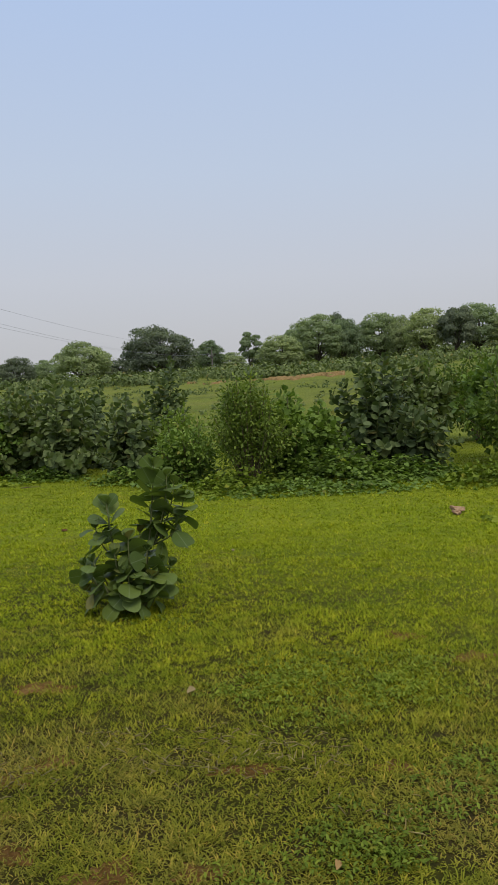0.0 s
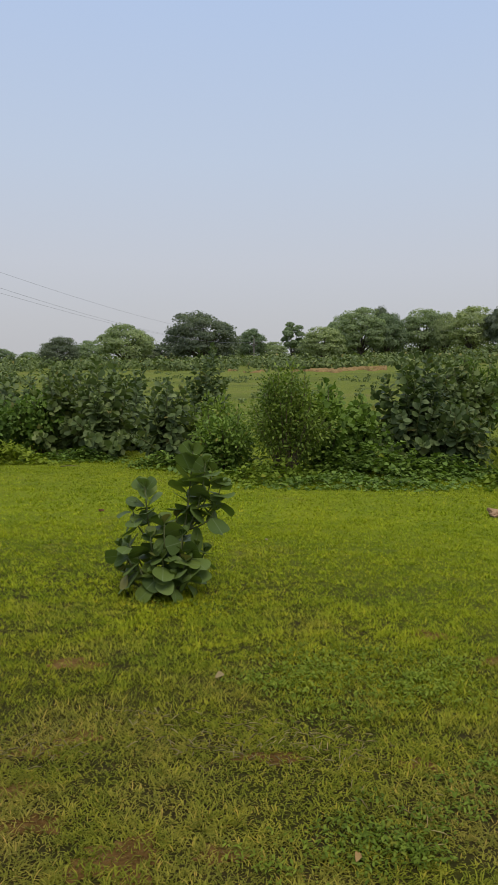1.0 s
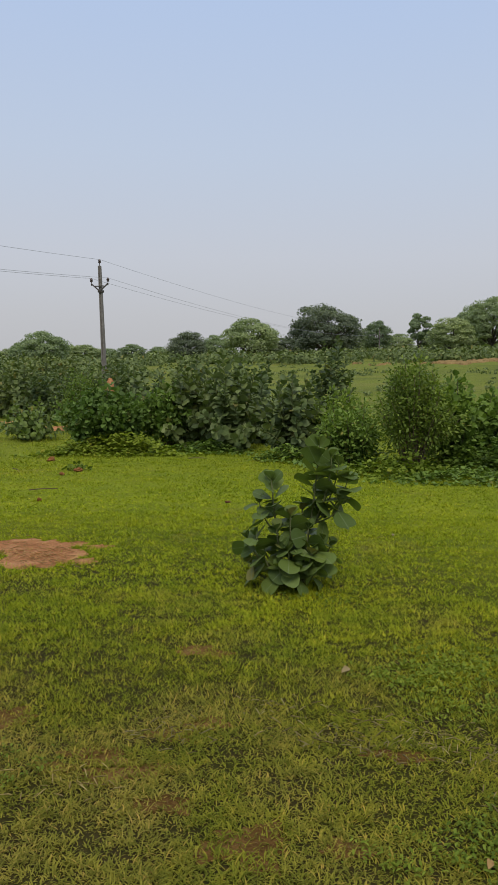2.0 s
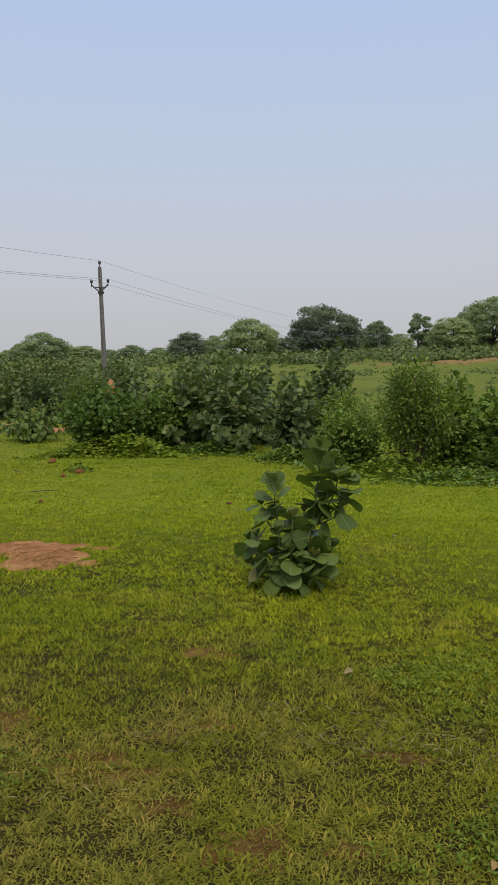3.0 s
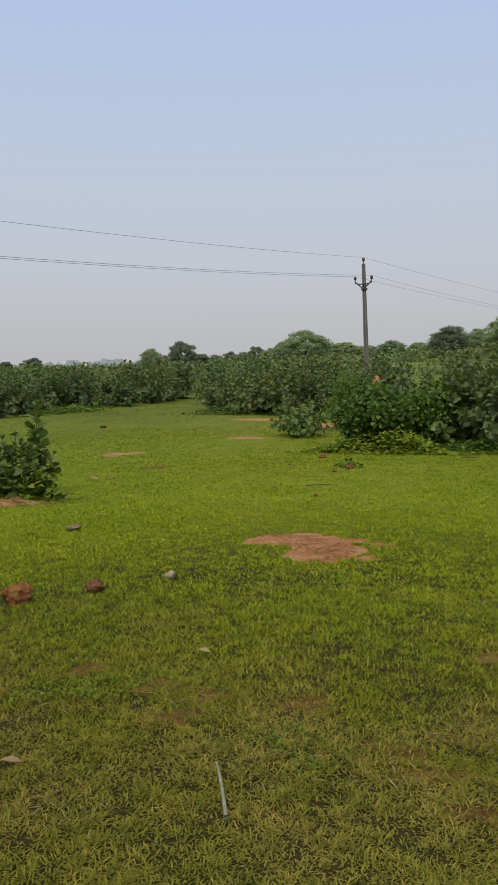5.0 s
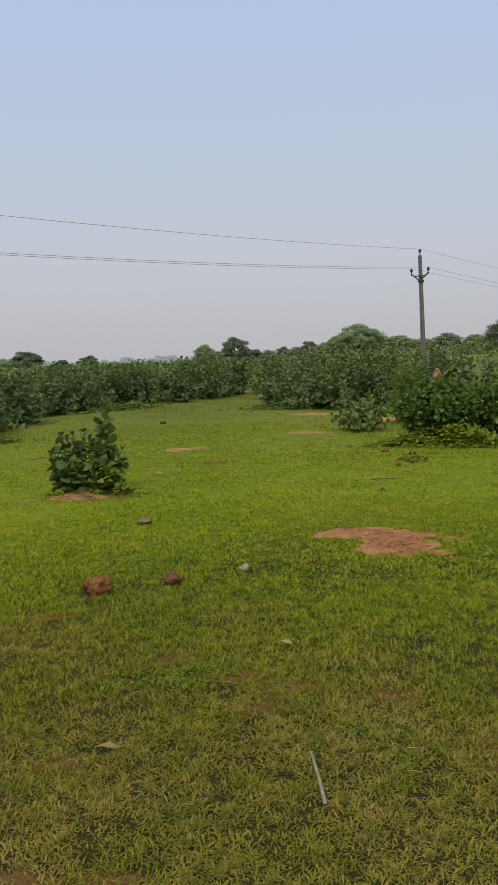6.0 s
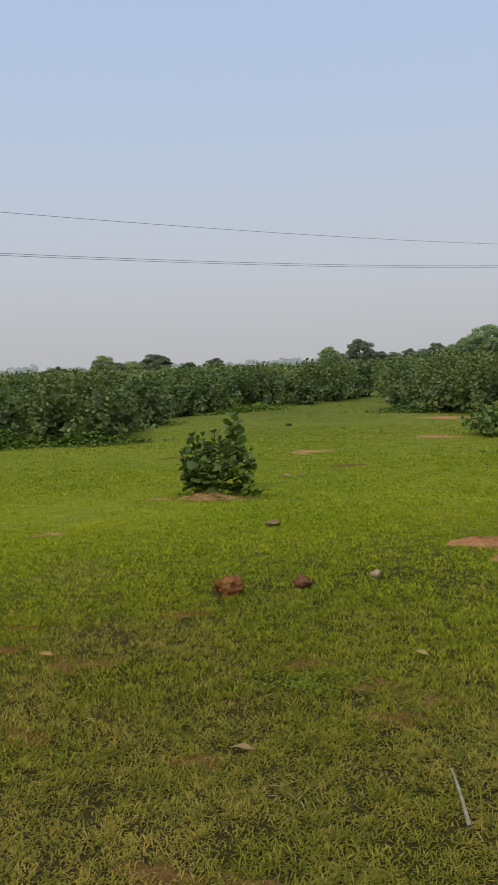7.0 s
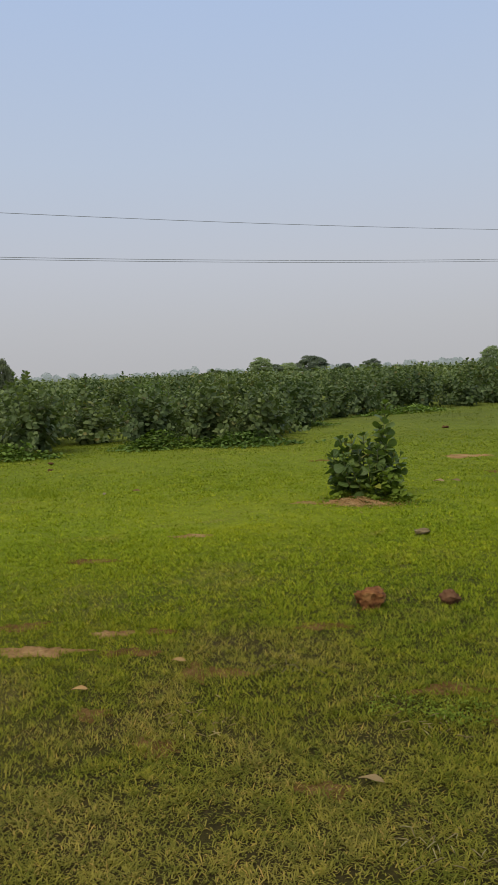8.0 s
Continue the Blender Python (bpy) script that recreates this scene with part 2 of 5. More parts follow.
def ground_material():
    k = Nodes("turf_ground")
    c, p, bare = turf_colours(k, False)
    fine = k.noise(28.0, 5.0, 0.7, p)
    # soil and brown thatch between the blades, coloured near black as shade in the gaps
    shaded_thatch = k.ramp(k.noise(26.0, 4.0, 0.65, p), [(0.35, (0.018, 0.015, 0.006)), (0.55, (0.048, 0.036, 0.011)), (0.72, (0.120, 0.080, 0.028))])
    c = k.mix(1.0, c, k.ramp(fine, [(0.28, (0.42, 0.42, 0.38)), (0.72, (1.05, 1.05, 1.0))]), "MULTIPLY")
    mid = k.noise(3.2, 5.0, 0.65, p)
    c = k.mix(1.0, c, k.ramp(mid, [(0.3, (0.74, 0.76, 0.7)), (0.7, (1.1, 1.08, 1.0))]), "MULTIPLY")
    under = k.mix(k.ramp(k.noise(6.0, 3.0, 0.6, p), [(0.42, (0.10, 0.10, 0.10)), (0.62, (0.75, 0.75, 0.75))]), k.mix(1.0, c, (0.26, 0.26, 0.24), "MULTIPLY"), shaded_thatch)
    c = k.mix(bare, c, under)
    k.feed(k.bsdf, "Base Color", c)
    k.feed(k.bsdf, "Roughness", 0.95)
    k.feed(k.bsdf, "Specular IOR Level", 0.1)
    k.bump(k.math("ADD", fine, k.noise(9.0, 4.0, 0.6, p)), 0.9, 0.04)
    return k.m


def blade_material():
    k = Nodes("grass_blade")
    c, p, bare = turf_colours(k, True)
    c = k.mix(1.0, c, k.ramp(k.chance(), [(0.0, (0.55, 0.60, 0.50)), (0.35, (0.84, 0.86, 0.78)), (0.70, (1.08, 1.06, 1.0)), (0.90, (1.17, 1.14, 1.10)), (0.955, (1.55, 1.22, 1.6))]), "MULTIPLY")
    # tuft by tuft
    c = k.mix(1.0, c, k.ramp(k.noise(11.0, 3.0, 0.6, p), [(0.34, (0.74, 0.80, 0.74)), (0.66, (1.16, 1.14, 1.05))]), "MULTIPLY")
    k.feed(k.bsdf, "Base Color", c)
    k.feed(k.bsdf, "Roughness", 0.75)
    k.feed(k.bsdf, "Specular IOR Level", 0.08)
    k.see_through(k.mix(1.0, c, (1.25, 1.25, 0.6), "MULTIPLY"), 0.3)
    return k.m


M_GROUND, M_BLADE = ground_material(), blade_material()


def pole_material():
    k = Nodes("weathered_concrete")
    v = k.local()
    f = k.noise(5.0, 6.0, 0.65, v)
    c = k.ramp(f, [(0.3, (0.11, 0.098, 0.088)), (0.7, (0.23, 0.21, 0.19))])
    s = k.put("ShaderNodeMapping", Vector=v, Scale=(9.0, 9.0, 0.6))
    c = k.mix(k.ramp(k.noise(2.0, 4.0, vec=s.outputs[0]), [(0.5, (0, 0, 0)), (0.7, (0.7, 0.7, 0.7))]), c, (0.10, 0.085, 0.07))
    k.feed(k.bsdf, "Base Color", c)
    k.feed(k.bsdf, "Roughness", 0.9)
    k.bump(f, 0.4, 0.01)
    return k.m


def plain(name, colour, rough=0.5, metal=0.0):
    k = Nodes(name)
    f = k.noise(20.0, 4.0, 0.6, k.local())
    k.feed(k.bsdf, "Base Color", k.ramp(f, [(0.3, tuple(0.8 * c for c in colour)), (0.7, tuple(1.15 * c for c in colour))]))
    k.feed(k.bsdf, "Roughness", rough)
    k.feed(k.bsdf, "Metallic", metal)
    return k.m


M_POLE = pole_material()
M_STEEL = plain("rusty_steel", (0.10, 0.085, 0.075), 0.65, 0.5)
M_PORCELAIN = plain("brown_glazed_porcelain", (0.05, 0.028, 0.022), 0.25)
M_WIRE = plain("dull_aluminium_wire", (0.30, 0.30, 0.31), 0.5, 0.7)


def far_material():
    """Woods so far off that haze takes their colour, painted as an even glow."""
    k = Nodes("far_woods_haze_glow")
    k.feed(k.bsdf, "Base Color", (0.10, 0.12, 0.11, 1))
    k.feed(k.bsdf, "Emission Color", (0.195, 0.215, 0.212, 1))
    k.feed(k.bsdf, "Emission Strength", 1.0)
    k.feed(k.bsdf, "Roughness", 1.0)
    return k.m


M_FAR = far_material()


# ---- geometry helpers ----

def unit(v):
    v = np.asarray(v, float)
    return v / np.maximum(np.linalg.norm(v, axis=-1, keepdims=True), 1e-9)


def link_mesh(name, verts, faces, material, smooth=True):
    """verts: (n, 3); faces: an array (m, k) or a list of such arrays with different k."""
    if not isinstance(faces, list):
        faces = [faces]
    me = bpy.data.meshes.new(name)
    verts = np.asarray(verts, np.float32)
    loops = np.concatenate([np.asarray(f).ravel() for f in faces])
    sizes = np.concatenate([np.full(len(f), np.asarray(f).shape[1]) for f in faces])
    me.vertices.add(len(verts))
    me.vertices.foreach_set("co", verts.ravel())
    me.loops.add(len(loops))
    me.loops.foreach_set("vertex_index", loops.astype(np.int32))
    me.polygons.add(len(sizes))
    me.polygons.foreach_set("loop_start", np.concatenate([[0], np.cumsum(sizes)[:-1]]).astype(np.int32))
    me.update(calc_edges=True)
    me.validate()
    me.polygons.foreach_set("use_smooth", np.full(len(me.polygons), smooth))
    me.materials.append(material)
    return me


def part(name, me, parent, label=""):
    ob = new(name, me)
    ob.parent = parent
    if label:
        tagged(ob, label)
    return ob


def tube(pts, r0, r1, sides=6):
    """A tapered tube along points, closed at its end: verts and faces."""
    pts = np.asarray(pts, float)
    n = len(pts)
    t = unit(np.gradient(pts, axis=0))
    ref = np.array([0.31, 0.95, 0.05]) if abs(t[0][2]) > 0.6 else np.array([0, 0, 1.0])
    a = unit(np.cross(t, ref))
    b = np.cross(t, a)
    ang = np.linspace(0, 2 * np.pi, sides, endpoint=False)
    r = np.linspace(r0, r1, n)[:, None, None]
    ring = pts[:, None] + r * (np.cos(ang)[None, :, None] * a[:, None] + np.sin(ang)[None, :, None] * b[:, None])
    i = np.arange(n - 1)[:, None] * sides
    j = np.arange(sides)[None]
    f = np.stack([i + j, i + (j + 1) % sides, i + sides + (j + 1) % sides, i + sides + j], -1).reshape(-1, 4)
    return ring.reshape(-1, 3), f


def join(pieces):
    vs, fs, at = [], [], 0
    for v, f in pieces:
        vs.append(v)
        fs.append(f + at)
        at += len(v)
    return np.concatenate(vs), np.concatenate(fs)


def leaf_form(stations, fold, droop, wave=0.0):
    """A leaf blade along x: stations of (place along it, half width); folded up along its midrib and drooping at its tip."""
    v, f = [], []
    for i, (u, w) in enumerate(stations):
        z = -droop * u * u
        side = wave * math.sin(7 * u)
        v += [(u, -w, z + fold * w + side), (u, 0, z), (u, w, z + fold * w - side)]
        if i:
            k = 3 * i
            f += [(k - 3, k, k + 1, k - 2), (k - 2, k + 1, k + 2, k - 1)]
    return np.array(v), np.array(f)


ROUND_LEAF = [leaf_form([(0, 0.05), (0.10, 0.17), (0.30, 0.32), (0.58, 0.42), (0.80, 0.41), (0.93, 0.31), (0.99, 0.15), (1.0, 0.05)], fo, dr, wa)
              for fo, dr, wa in ((0.14, 0.12, 0.02), (0.26, 0.24, 0.03), (0.06, 0.06, -0.03))]
COARSE_LEAF = leaf_form([(0, 0.06), (0.32, 0.37), (0.72, 0.41), (1.0, 0.08)], 0.25, 0.12)


def folded(u1, w1, u2, w2, fold, droop):
    """A cheap leaf: two halves folded up along the midrib."""
    v = np.array([(0, 0, 0), (u1, -w1, fold * w1), (u2, -w2, fold * w2 - droop * 0.6), (1, 0, -droop), (u1, w1, fold * w1), (u2, w2, fold * w2 - droop * 0.6)])
    return v, np.array([(0, 1, 2, 3), (0, 3, 5, 4)])


PLAIN_LEAF = folded(0.28, 0.36, 0.80, 0.36, 0.38, 0.14)
HERB_LEAF = folded(0.40, 0.34, 0.80, 0.28, 0.3, 0.15)
HEART_LEAF = folded(0.10, 0.36, 0.50, 0.36, 0.28, 0.2)
SLIM_LEAF = folded(0.28, 0.17, 0.66, 0.15, 0.3, 0.15)
CARD_LEAF = (np.array([(0, -0.42, 0), (0.08, 0.40, 0.06), (0.85, 0.05, -0.04)], float), np.array([(0, 1, 2)]))


def leaf_cloud(C, A, N, L, W, form):
    """Many leaves as one: centres of their bases, directions, upper sides, lengths and width factors."""
    A = unit(A)
    S = unit(np.cross(N, A))
    U = np.cross(A, S)
    tv, tf = form
    L = np.asarray(L)[:, None, None]
    W = np.broadcast_to(np.asarray(W, float), (len(C),))[:, None, None]
    v = C[:, None] + L * (tv[None, :, :1] * A[:, None] + W * tv[None, :, 1:2] * S[:, None] + tv[None, :, 2:] * U[:, None])
    f = tf[None] + (np.arange(len(C)) * len(tv))[:, None, None]
    return v.reshape(-1, 3), f.reshape(-1, tf.shape[1])


def leaf_matrix(c, a, n, length, w):
    a = Vector(a).normalized()
    s = Vector(n).cross(a).normalized()
    u = a.cross(s)
    m = Matrix((a * length, s * length * w, u * length)).transposed().to_4x4()
    m.translation = c
    return m


def lathe(profile, sides=10):
    ang = np.linspace(0, 2 * np.pi, sides, endpoint=False)
    v = np.array([(r * math.cos(a), r * math.sin(a), z) for r, z in profile for a in ang])
    i, j = np.arange(len(profile) - 1)[:, None] * sides, np.arange(sides)[None]
    return v, np.stack([i + j, i + (j + 1) % sides, i + sides + (j + 1) % sides, i + sides + j], -1).reshape(-1, 4)


K_AZ = [-180, -60, -19, -6, 8.4, 20, 32, 180]
K_RISE = [0.045, 0.045, 0.040, 0.028, 0.022, 0.012, 0.002, 0.0]


def ground_z(x, y):
    """The lawn is level; the land behind it rises gently to the right."""
    r = np.hypot(x, y)
    az = np.degrees(np.arctan2(-np.asarray(x, float), y))
    k = np.interp(az, K_AZ, K_RISE)
    return k * np.clip(np.minimum(r, 125) - 18, 0, None) * np.clip((np.minimum(r, 125) - 18) / 20, 0, 1)


def polar(az, d):
    a = radians(az)
    return -d * math.sin(a), d * math.cos(a)


# ---- ground ----
def build_ground():
    rr = np.concatenate([np.linspace(0.3, 18, 40), np.linspace(19, 130, 70), np.geomspace(140, 4000, 16)])
    n = 180
    ang = np.linspace(-np.pi, np.pi, n, endpoint=False)
    x, y = rr[:, None] * -np.sin(ang), rr[:, None] * np.cos(ang)
    z = ground_z(x, y)
    lump = np.array([[noise.noise(Vector((a * 0.5, b * 0.5, 0))) for a, b in zip(p, q)] for p, q in zip(x, y)])
    far_lump = np.array([[noise.noise(Vector((a * 0.06, b * 0.06, 3))) for a, b in zip(p, q)] for p, q in zip(x, y)])
    z = z + 0.006 * lump * np.clip((rr[:, None] - 1) / 4, 0, 1) + 0.25 * far_lump * np.clip((rr[:, None] - 22) / 40, 0, 1)
    v = np.concatenate([np.stack([x, y, z], -1).reshape(-1, 3), [(0, 0, 0)]])
    i, j = np.arange(len(rr) - 1)[:, None] * n, np.arange(n)[None]
    q = np.stack([i + j, i + n + j, i + n + (j + 1) % n, i + (j + 1) % n], -1).reshape(-1, 4)
    cap = np.stack([np.full(n, len(v) - 1), np.arange(n), (np.arange(n) + 1) % n], -1)
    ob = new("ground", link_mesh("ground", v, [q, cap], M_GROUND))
    tagged(ob, "short yellow-green turf, worn brown in places", "ground", kind="structure")
    return ob


GROUND = build_ground()

# bare patches: x, y, half length, half width, turn in degrees, soil, seed
SOIL = [
    (-2.37, 5.78, 0.31, 0.46, 20, "red", 1), (-2.78, 6.01, 0.38, 0.25, 35, "red", 2), (-2.50, 6.08, 0.36, 0.22, 15, "red", 41),
    (-2.02, 6.12, 0.10, 0.06, 30, "red", 42), (-1.97, 5.64, 0.10, 0.07, 25, "red", 43),
    (-6.36, 6.46, 0.36, 0.20, 42, "pale", 3), (-6.02, 6.66, 0.16, 0.12, 50, "pale", 44), (-6.85, 6.10, 0.18, 0.09, 30, "pale", 4),
    (-0.19, 2.32, 0.13, 0.11, 10, "brown", 5), (-0.31, 2.27, 0.06, 0.05, 0, "brown", 6), (-0.52, 2.50, 0.10, 0.06, 0, "brown", 7),
    (-0.65, 2.71, 0.10, 0.06, 20, "brown", 8), (-0.77, 2.65, 0.10, 0.07, 30, "brown", 9), (-0.85, 2.79, 0.13, 0.07, 0, "brown", 10),
    (-0.49, 3.12, 0.09, 0.06, 0, "brown", 31), (-0.62, 3.00, 0.09, 0.06, 0, "brown", 32), (-0.98, 2.68, 0.07, 0.05, 0, "brown", 33),
    (-0.69, 3.93, 0.13, 0.08, 0, "brown", 34), (-1.35, 3.05, 0.12, 0.08, 20, "brown", 35), (-1.80, 2.95, 0.13, 0.06, 25, "brown", 36),
    (-2.08, 2.93, 0.15, 0.07, 30, "brown", 37), (-1.84, 2.68, 0.15, 0.07, 30, "brown", 38), (0.10, 2.34, 0.07, 0.05, 0, "brown", 39),
    (0.85, 2.91, 0.08, 0.06, 0, "brown", 40), (1.25, 4.41, 0.11, 0.08, -10, "brown", 28), (1.53, 4.01, 0.11, 0.07, 0, "brown", 45), (0.28, 2.96, 0.12, 0.05, 0, "brown", 46),
    (-4.42, 1.75, 0.27, 0.07, 44, "pale", 11), (-2.51, 2.97, 0.18, 0.07, 42, "brown", 12), (-4.90, 1.87, 0.17, 0.09, 50, "brown", 13),
    (-4.37, 2.22, 0.11, 0.06, 50, "pale", 14), (-4.02, 2.13, 0.15, 0.06, 50, "brown", 15), (-2.98, 1.65, 0.11, 0.07, 30, "brown", 16),
    (-4.20, 2.44, 0.10, 0.05, 50, "brown", 47), (-3.53, 2.22, 0.07, 0.12, 50, "brown", 48), (-3.45, 1.60, 0.09, 0.06, 30, "brown", 49), (-3.58, 3.19, 0.16, 0.06, 45, "brown", 50),
    (-6.16, 3.01, 0.22, 0.07, 50, "brown", 17), (-6.34, 4.16, 0.20, 0.07, 50, "pale", 18), (-6.56, 9.60, 0.24, 0.14, 35, "brown", 19),
    (-3.43, 2.33, 0.13, 0.07, 40, "brown", 20), (-1.87, 1.34, 0.13, 0.08, 10, "brown", 21), (-9.35, 18.95, 0.75, 0.45, 30, "pale", 22),
    (-7.34, 14.10, 0.45, 0.28, 25, "pale", 23), (-6.95, 17.65, 0.85, 0.60, 20, "red", 24), (-8.12, 10.88, 0.36, 0.24, 35, "pale", 25),
    (-9.72, 9.10, 0.18, 0.12, 48, "brown", 26), (-2.27, 1.91, 0.09, 0.06, 30, "brown", 51), (-1.66, 1.47, 0.09, 0.06, 30, "brown", 52),
]
SOIL_KIND = {"red": (M_RED_SOIL, "bare red earth patch in the turf"), "brown": (M_BROWN_SOIL, "small bare brown earth patch in worn turf"),
             "pale": (M_PALE_SOIL, "pale dry reddish earth patch in turf")}


def soil_edge(ang, seed):
    rag = 0.10 * np.sin(2 * ang + seed) + 0.12 * np.sin(3 * ang + 2.3 * seed) + 0.12 * np.sin(5 * ang + 1.7 * seed) + 0.10 * np.sin(9 * ang + seed) + 0.08 * np.sin(17 * ang + 3 * seed)
    return 1 + rag * (0.6 if seed < 3 else 1.4)


def in_soil(x, y):
    """How far inside a bare patch a place is: 1 at its middle, 0 on its edge or outside."""
    deep = np.zeros_like(x)
    for px, py, a, b, turn, kind, seed in SOIL:
        t = radians(turn)
        u, v = (x - px) * math.cos(t) + (y - py) * math.sin(t), -(x - px) * math.sin(t) + (y - py) * math.cos(t)
        ang = np.arctan2(v / b, u / a)
        inside = 1 - np.hypot(u / a, v / b) / soil_edge(ang, seed)
        deep = np.maximum(deep, inside * (0.36 if kind == "brown" else 2.2 if kind == "red" else 1.1))
    return deep


def build_soil():
    for px, py, a, b, turn, kind, seed in SOIL:
        material, label = SOIL_KIND[kind]
        n, t = 72, radians(turn)
        ang = np.linspace(0, 2 * np.pi, n, endpoint=False)
        rings = []
        for share in (1.0, 0.93, 0.75, 0.5, 0.25):
            e = soil_edge(ang, seed) * share
            u, v = a * e * np.cos(ang), b * e * np.sin(ang)
            x, y = u * math.cos(t) - v * math.sin(t), u * math.sin(t) + v * math.cos(t)
            lift = (0.004 + 0.0013 * (seed % 4) if share < 1 else -0.006) + (0.050 * (1 - share ** 2) if seed == 3 else 0)
            z = lift + 0.006 * np.sin(9 * x / a + seed) * np.sin(7 * y / b) * (1 - share) + ground_z(px + x, py + y) - ground_z(px, py)
            rings.append(np.stack([x, y, z], -1))
        v = np.concatenate(rings + [[(0, 0, 0.056 if seed == 3 else 0.006 + 0.0013 * (seed % 4))]])
        i, j = np.arange(4)[:, None] * n, np.arange(n)[None]
        q = np.stack([i + j, i + (j + 1) % n, i + n + (j + 1) % n, i + n + j], -1).reshape(-1, 4)
        cap = np.stack([4 * n + np.arange(n), 4 * n + (np.arange(n) + 1) % n, np.full(n, 5 * n)], -1)
        ob = new("soil_patch", link_mesh("soil_patch", v, [q, cap], material))
        ob.location = (px, py, float(ground_z(px, py)))
        tagged(ob, label, "bare earth", "bare patches in the lawn", kind="structure")


build_soil()


def build_far_field():
    """A ploughed strip of red earth on the rise behind the grass field."""
    az, d = np.linspace(-10.8, 1.4, 120), np.linspace(73, 83, 26)
    A, D = np.meshgrid(az, d)
    D = D + 2.0 * np.sin(A * 2.1) + 1.2 * np.sin(A * 5.0 + 1)
    x, y = -D * np.sin(np.radians(A)), D * np.cos(np.radians(A))
    far_lump = np.array([[noise.noise(Vector((a * 0.06, b * 0.06, 3))) for a, b in zip(p, q)] for p, q in zip(x, y)])
    z = ground_z(x, y) + 0.25 * far_lump * np.clip((np.hypot(x, y) - 22) / 40, 0, 1) + 0.12 + 0.09 * np.sin(D * 1.7 + A)
    row = np.linspace(0, 1, len(d))[:, None] + 0 * A
    patchy = np.array([[noise.noise(Vector((a * 0.9, b * 5.0, 8))) + 0.5 * noise.noise(Vector((a * 3.1, b * 11.0, 2))) for a, b in zip(p, q)] for p, q in zip(A, row)])
    bare = np.where(A < -4.9, 0.16, -0.28 - 0.25 * np.abs(row - 0.2))
    edge = (patchy + bare < 0) | (A < -10.4) | (A > 1.0) | (row < 0.01) | (row > 0.99)
    z = np.where(edge, z - 0.6, z)
    i, j = np.arange(len(d) - 1)[:, None] * len(az), np.arange(len(az) - 1)[None]
    q = np.stack([i + j, i + j + 1, i + len(az) + j + 1, i + len(az) + j], -1).reshape(-1, 4)
    ob = new("ploughed_field", link_mesh("ploughed_field", np.stack([x, y, z], -1).reshape(-1, 3), q, M_FIELD))
    tagged(ob, "strip of bare reddish farm soil beyond the grass", "field", kind="structure")


build_far_field()


# ---- milkweed plants: upright stems with pairs of broad leaves ----
def stem_points(base, tip, bow, n=9):
    s = np.linspace(0, 1, n)[:, None]
    base, tip, bow = (np.asarray(v, float) for v in (base, tip, bow))
    return base + (tip - base) * s + bow * (4 * s * (1 - s)) * 0.25


def stem_leaves(rng, pts, first, spacing, size, open_low=125.0, open_top=45.0):
    """Pairs of leaves along a stem, each pair a quarter turn from the last, wider open lower down."""
    seg = np.linalg.norm(np.diff(pts, axis=0), axis=1)
    run = np.concatenate([[0], np.cumsum(seg)])
    total = run[-1]
    places = np.arange(first * total, total, spacing)
    out = []
    turn = rng.uniform(0, 6.28)
    for i, s in enumerate(places):
        c = np.array([np.interp(s, run, pts[:, a]) for a in range(3)])
        c2 = np.array([np.interp(min(s + 0.02, total), run, pts[:, a]) for a in range(3)])
        t = unit(c2 - c) if s + 0.001 < total else unit(pts[-1] - pts[-2])
        if not np.any(t):
            t = np.array([0, 0, 1.0])
        a = unit(np.cross(t, [0.3, 0.9, 0.1]))
        b = np.cross(t, a)
        k = s / total
        turn += math.pi / 2 + rng.normal(0, 0.25)
        for side in (0, math.pi):
            ph = turn + side + rng.normal(0, 0.15)
            r = math.cos(ph) * a + math.sin(ph) * b
            th = radians(np.interp(k, [0, 1], [open_low, open_top]) + rng.normal(0, 13))
            d = math.cos(th) * t + math.sin(th) * r
            up = math.sin(th) * t - math.cos(th) * r + np.array([0, 0, 0.25]) + rng.normal(0, 0.28, 3)
            turn_leaf = rng.normal(0, 0.6)
            up = unit(up) * math.cos(turn_leaf) + np.cross(unit(d), unit(up)) * math.sin(turn_leaf)
            ln = size * np.interp(k, [0, 0.5, 0.85, 1.0], [0.85, 1.05, 0.95, 0.6]) * rng.uniform(0.8, 1.15)
            out.append((c + 0.012 * r, unit(d), unit(up), ln))
    # the growing tip
    t = unit(pts[-1] - pts[-2])
    a = unit(np.cross(t, [0.3, 0.9, 0.1]))
    for ph in (0.4, 2.5, 4.6):
        r = math.cos(ph + turn) * a + math.sin(ph + turn) * np.cross(t, a)
        out.append((pts[-1], unit(t + 0.35 * r), unit(-r + 0.3 * t), size * rng.uniform(0.35, 0.55)))
    return out


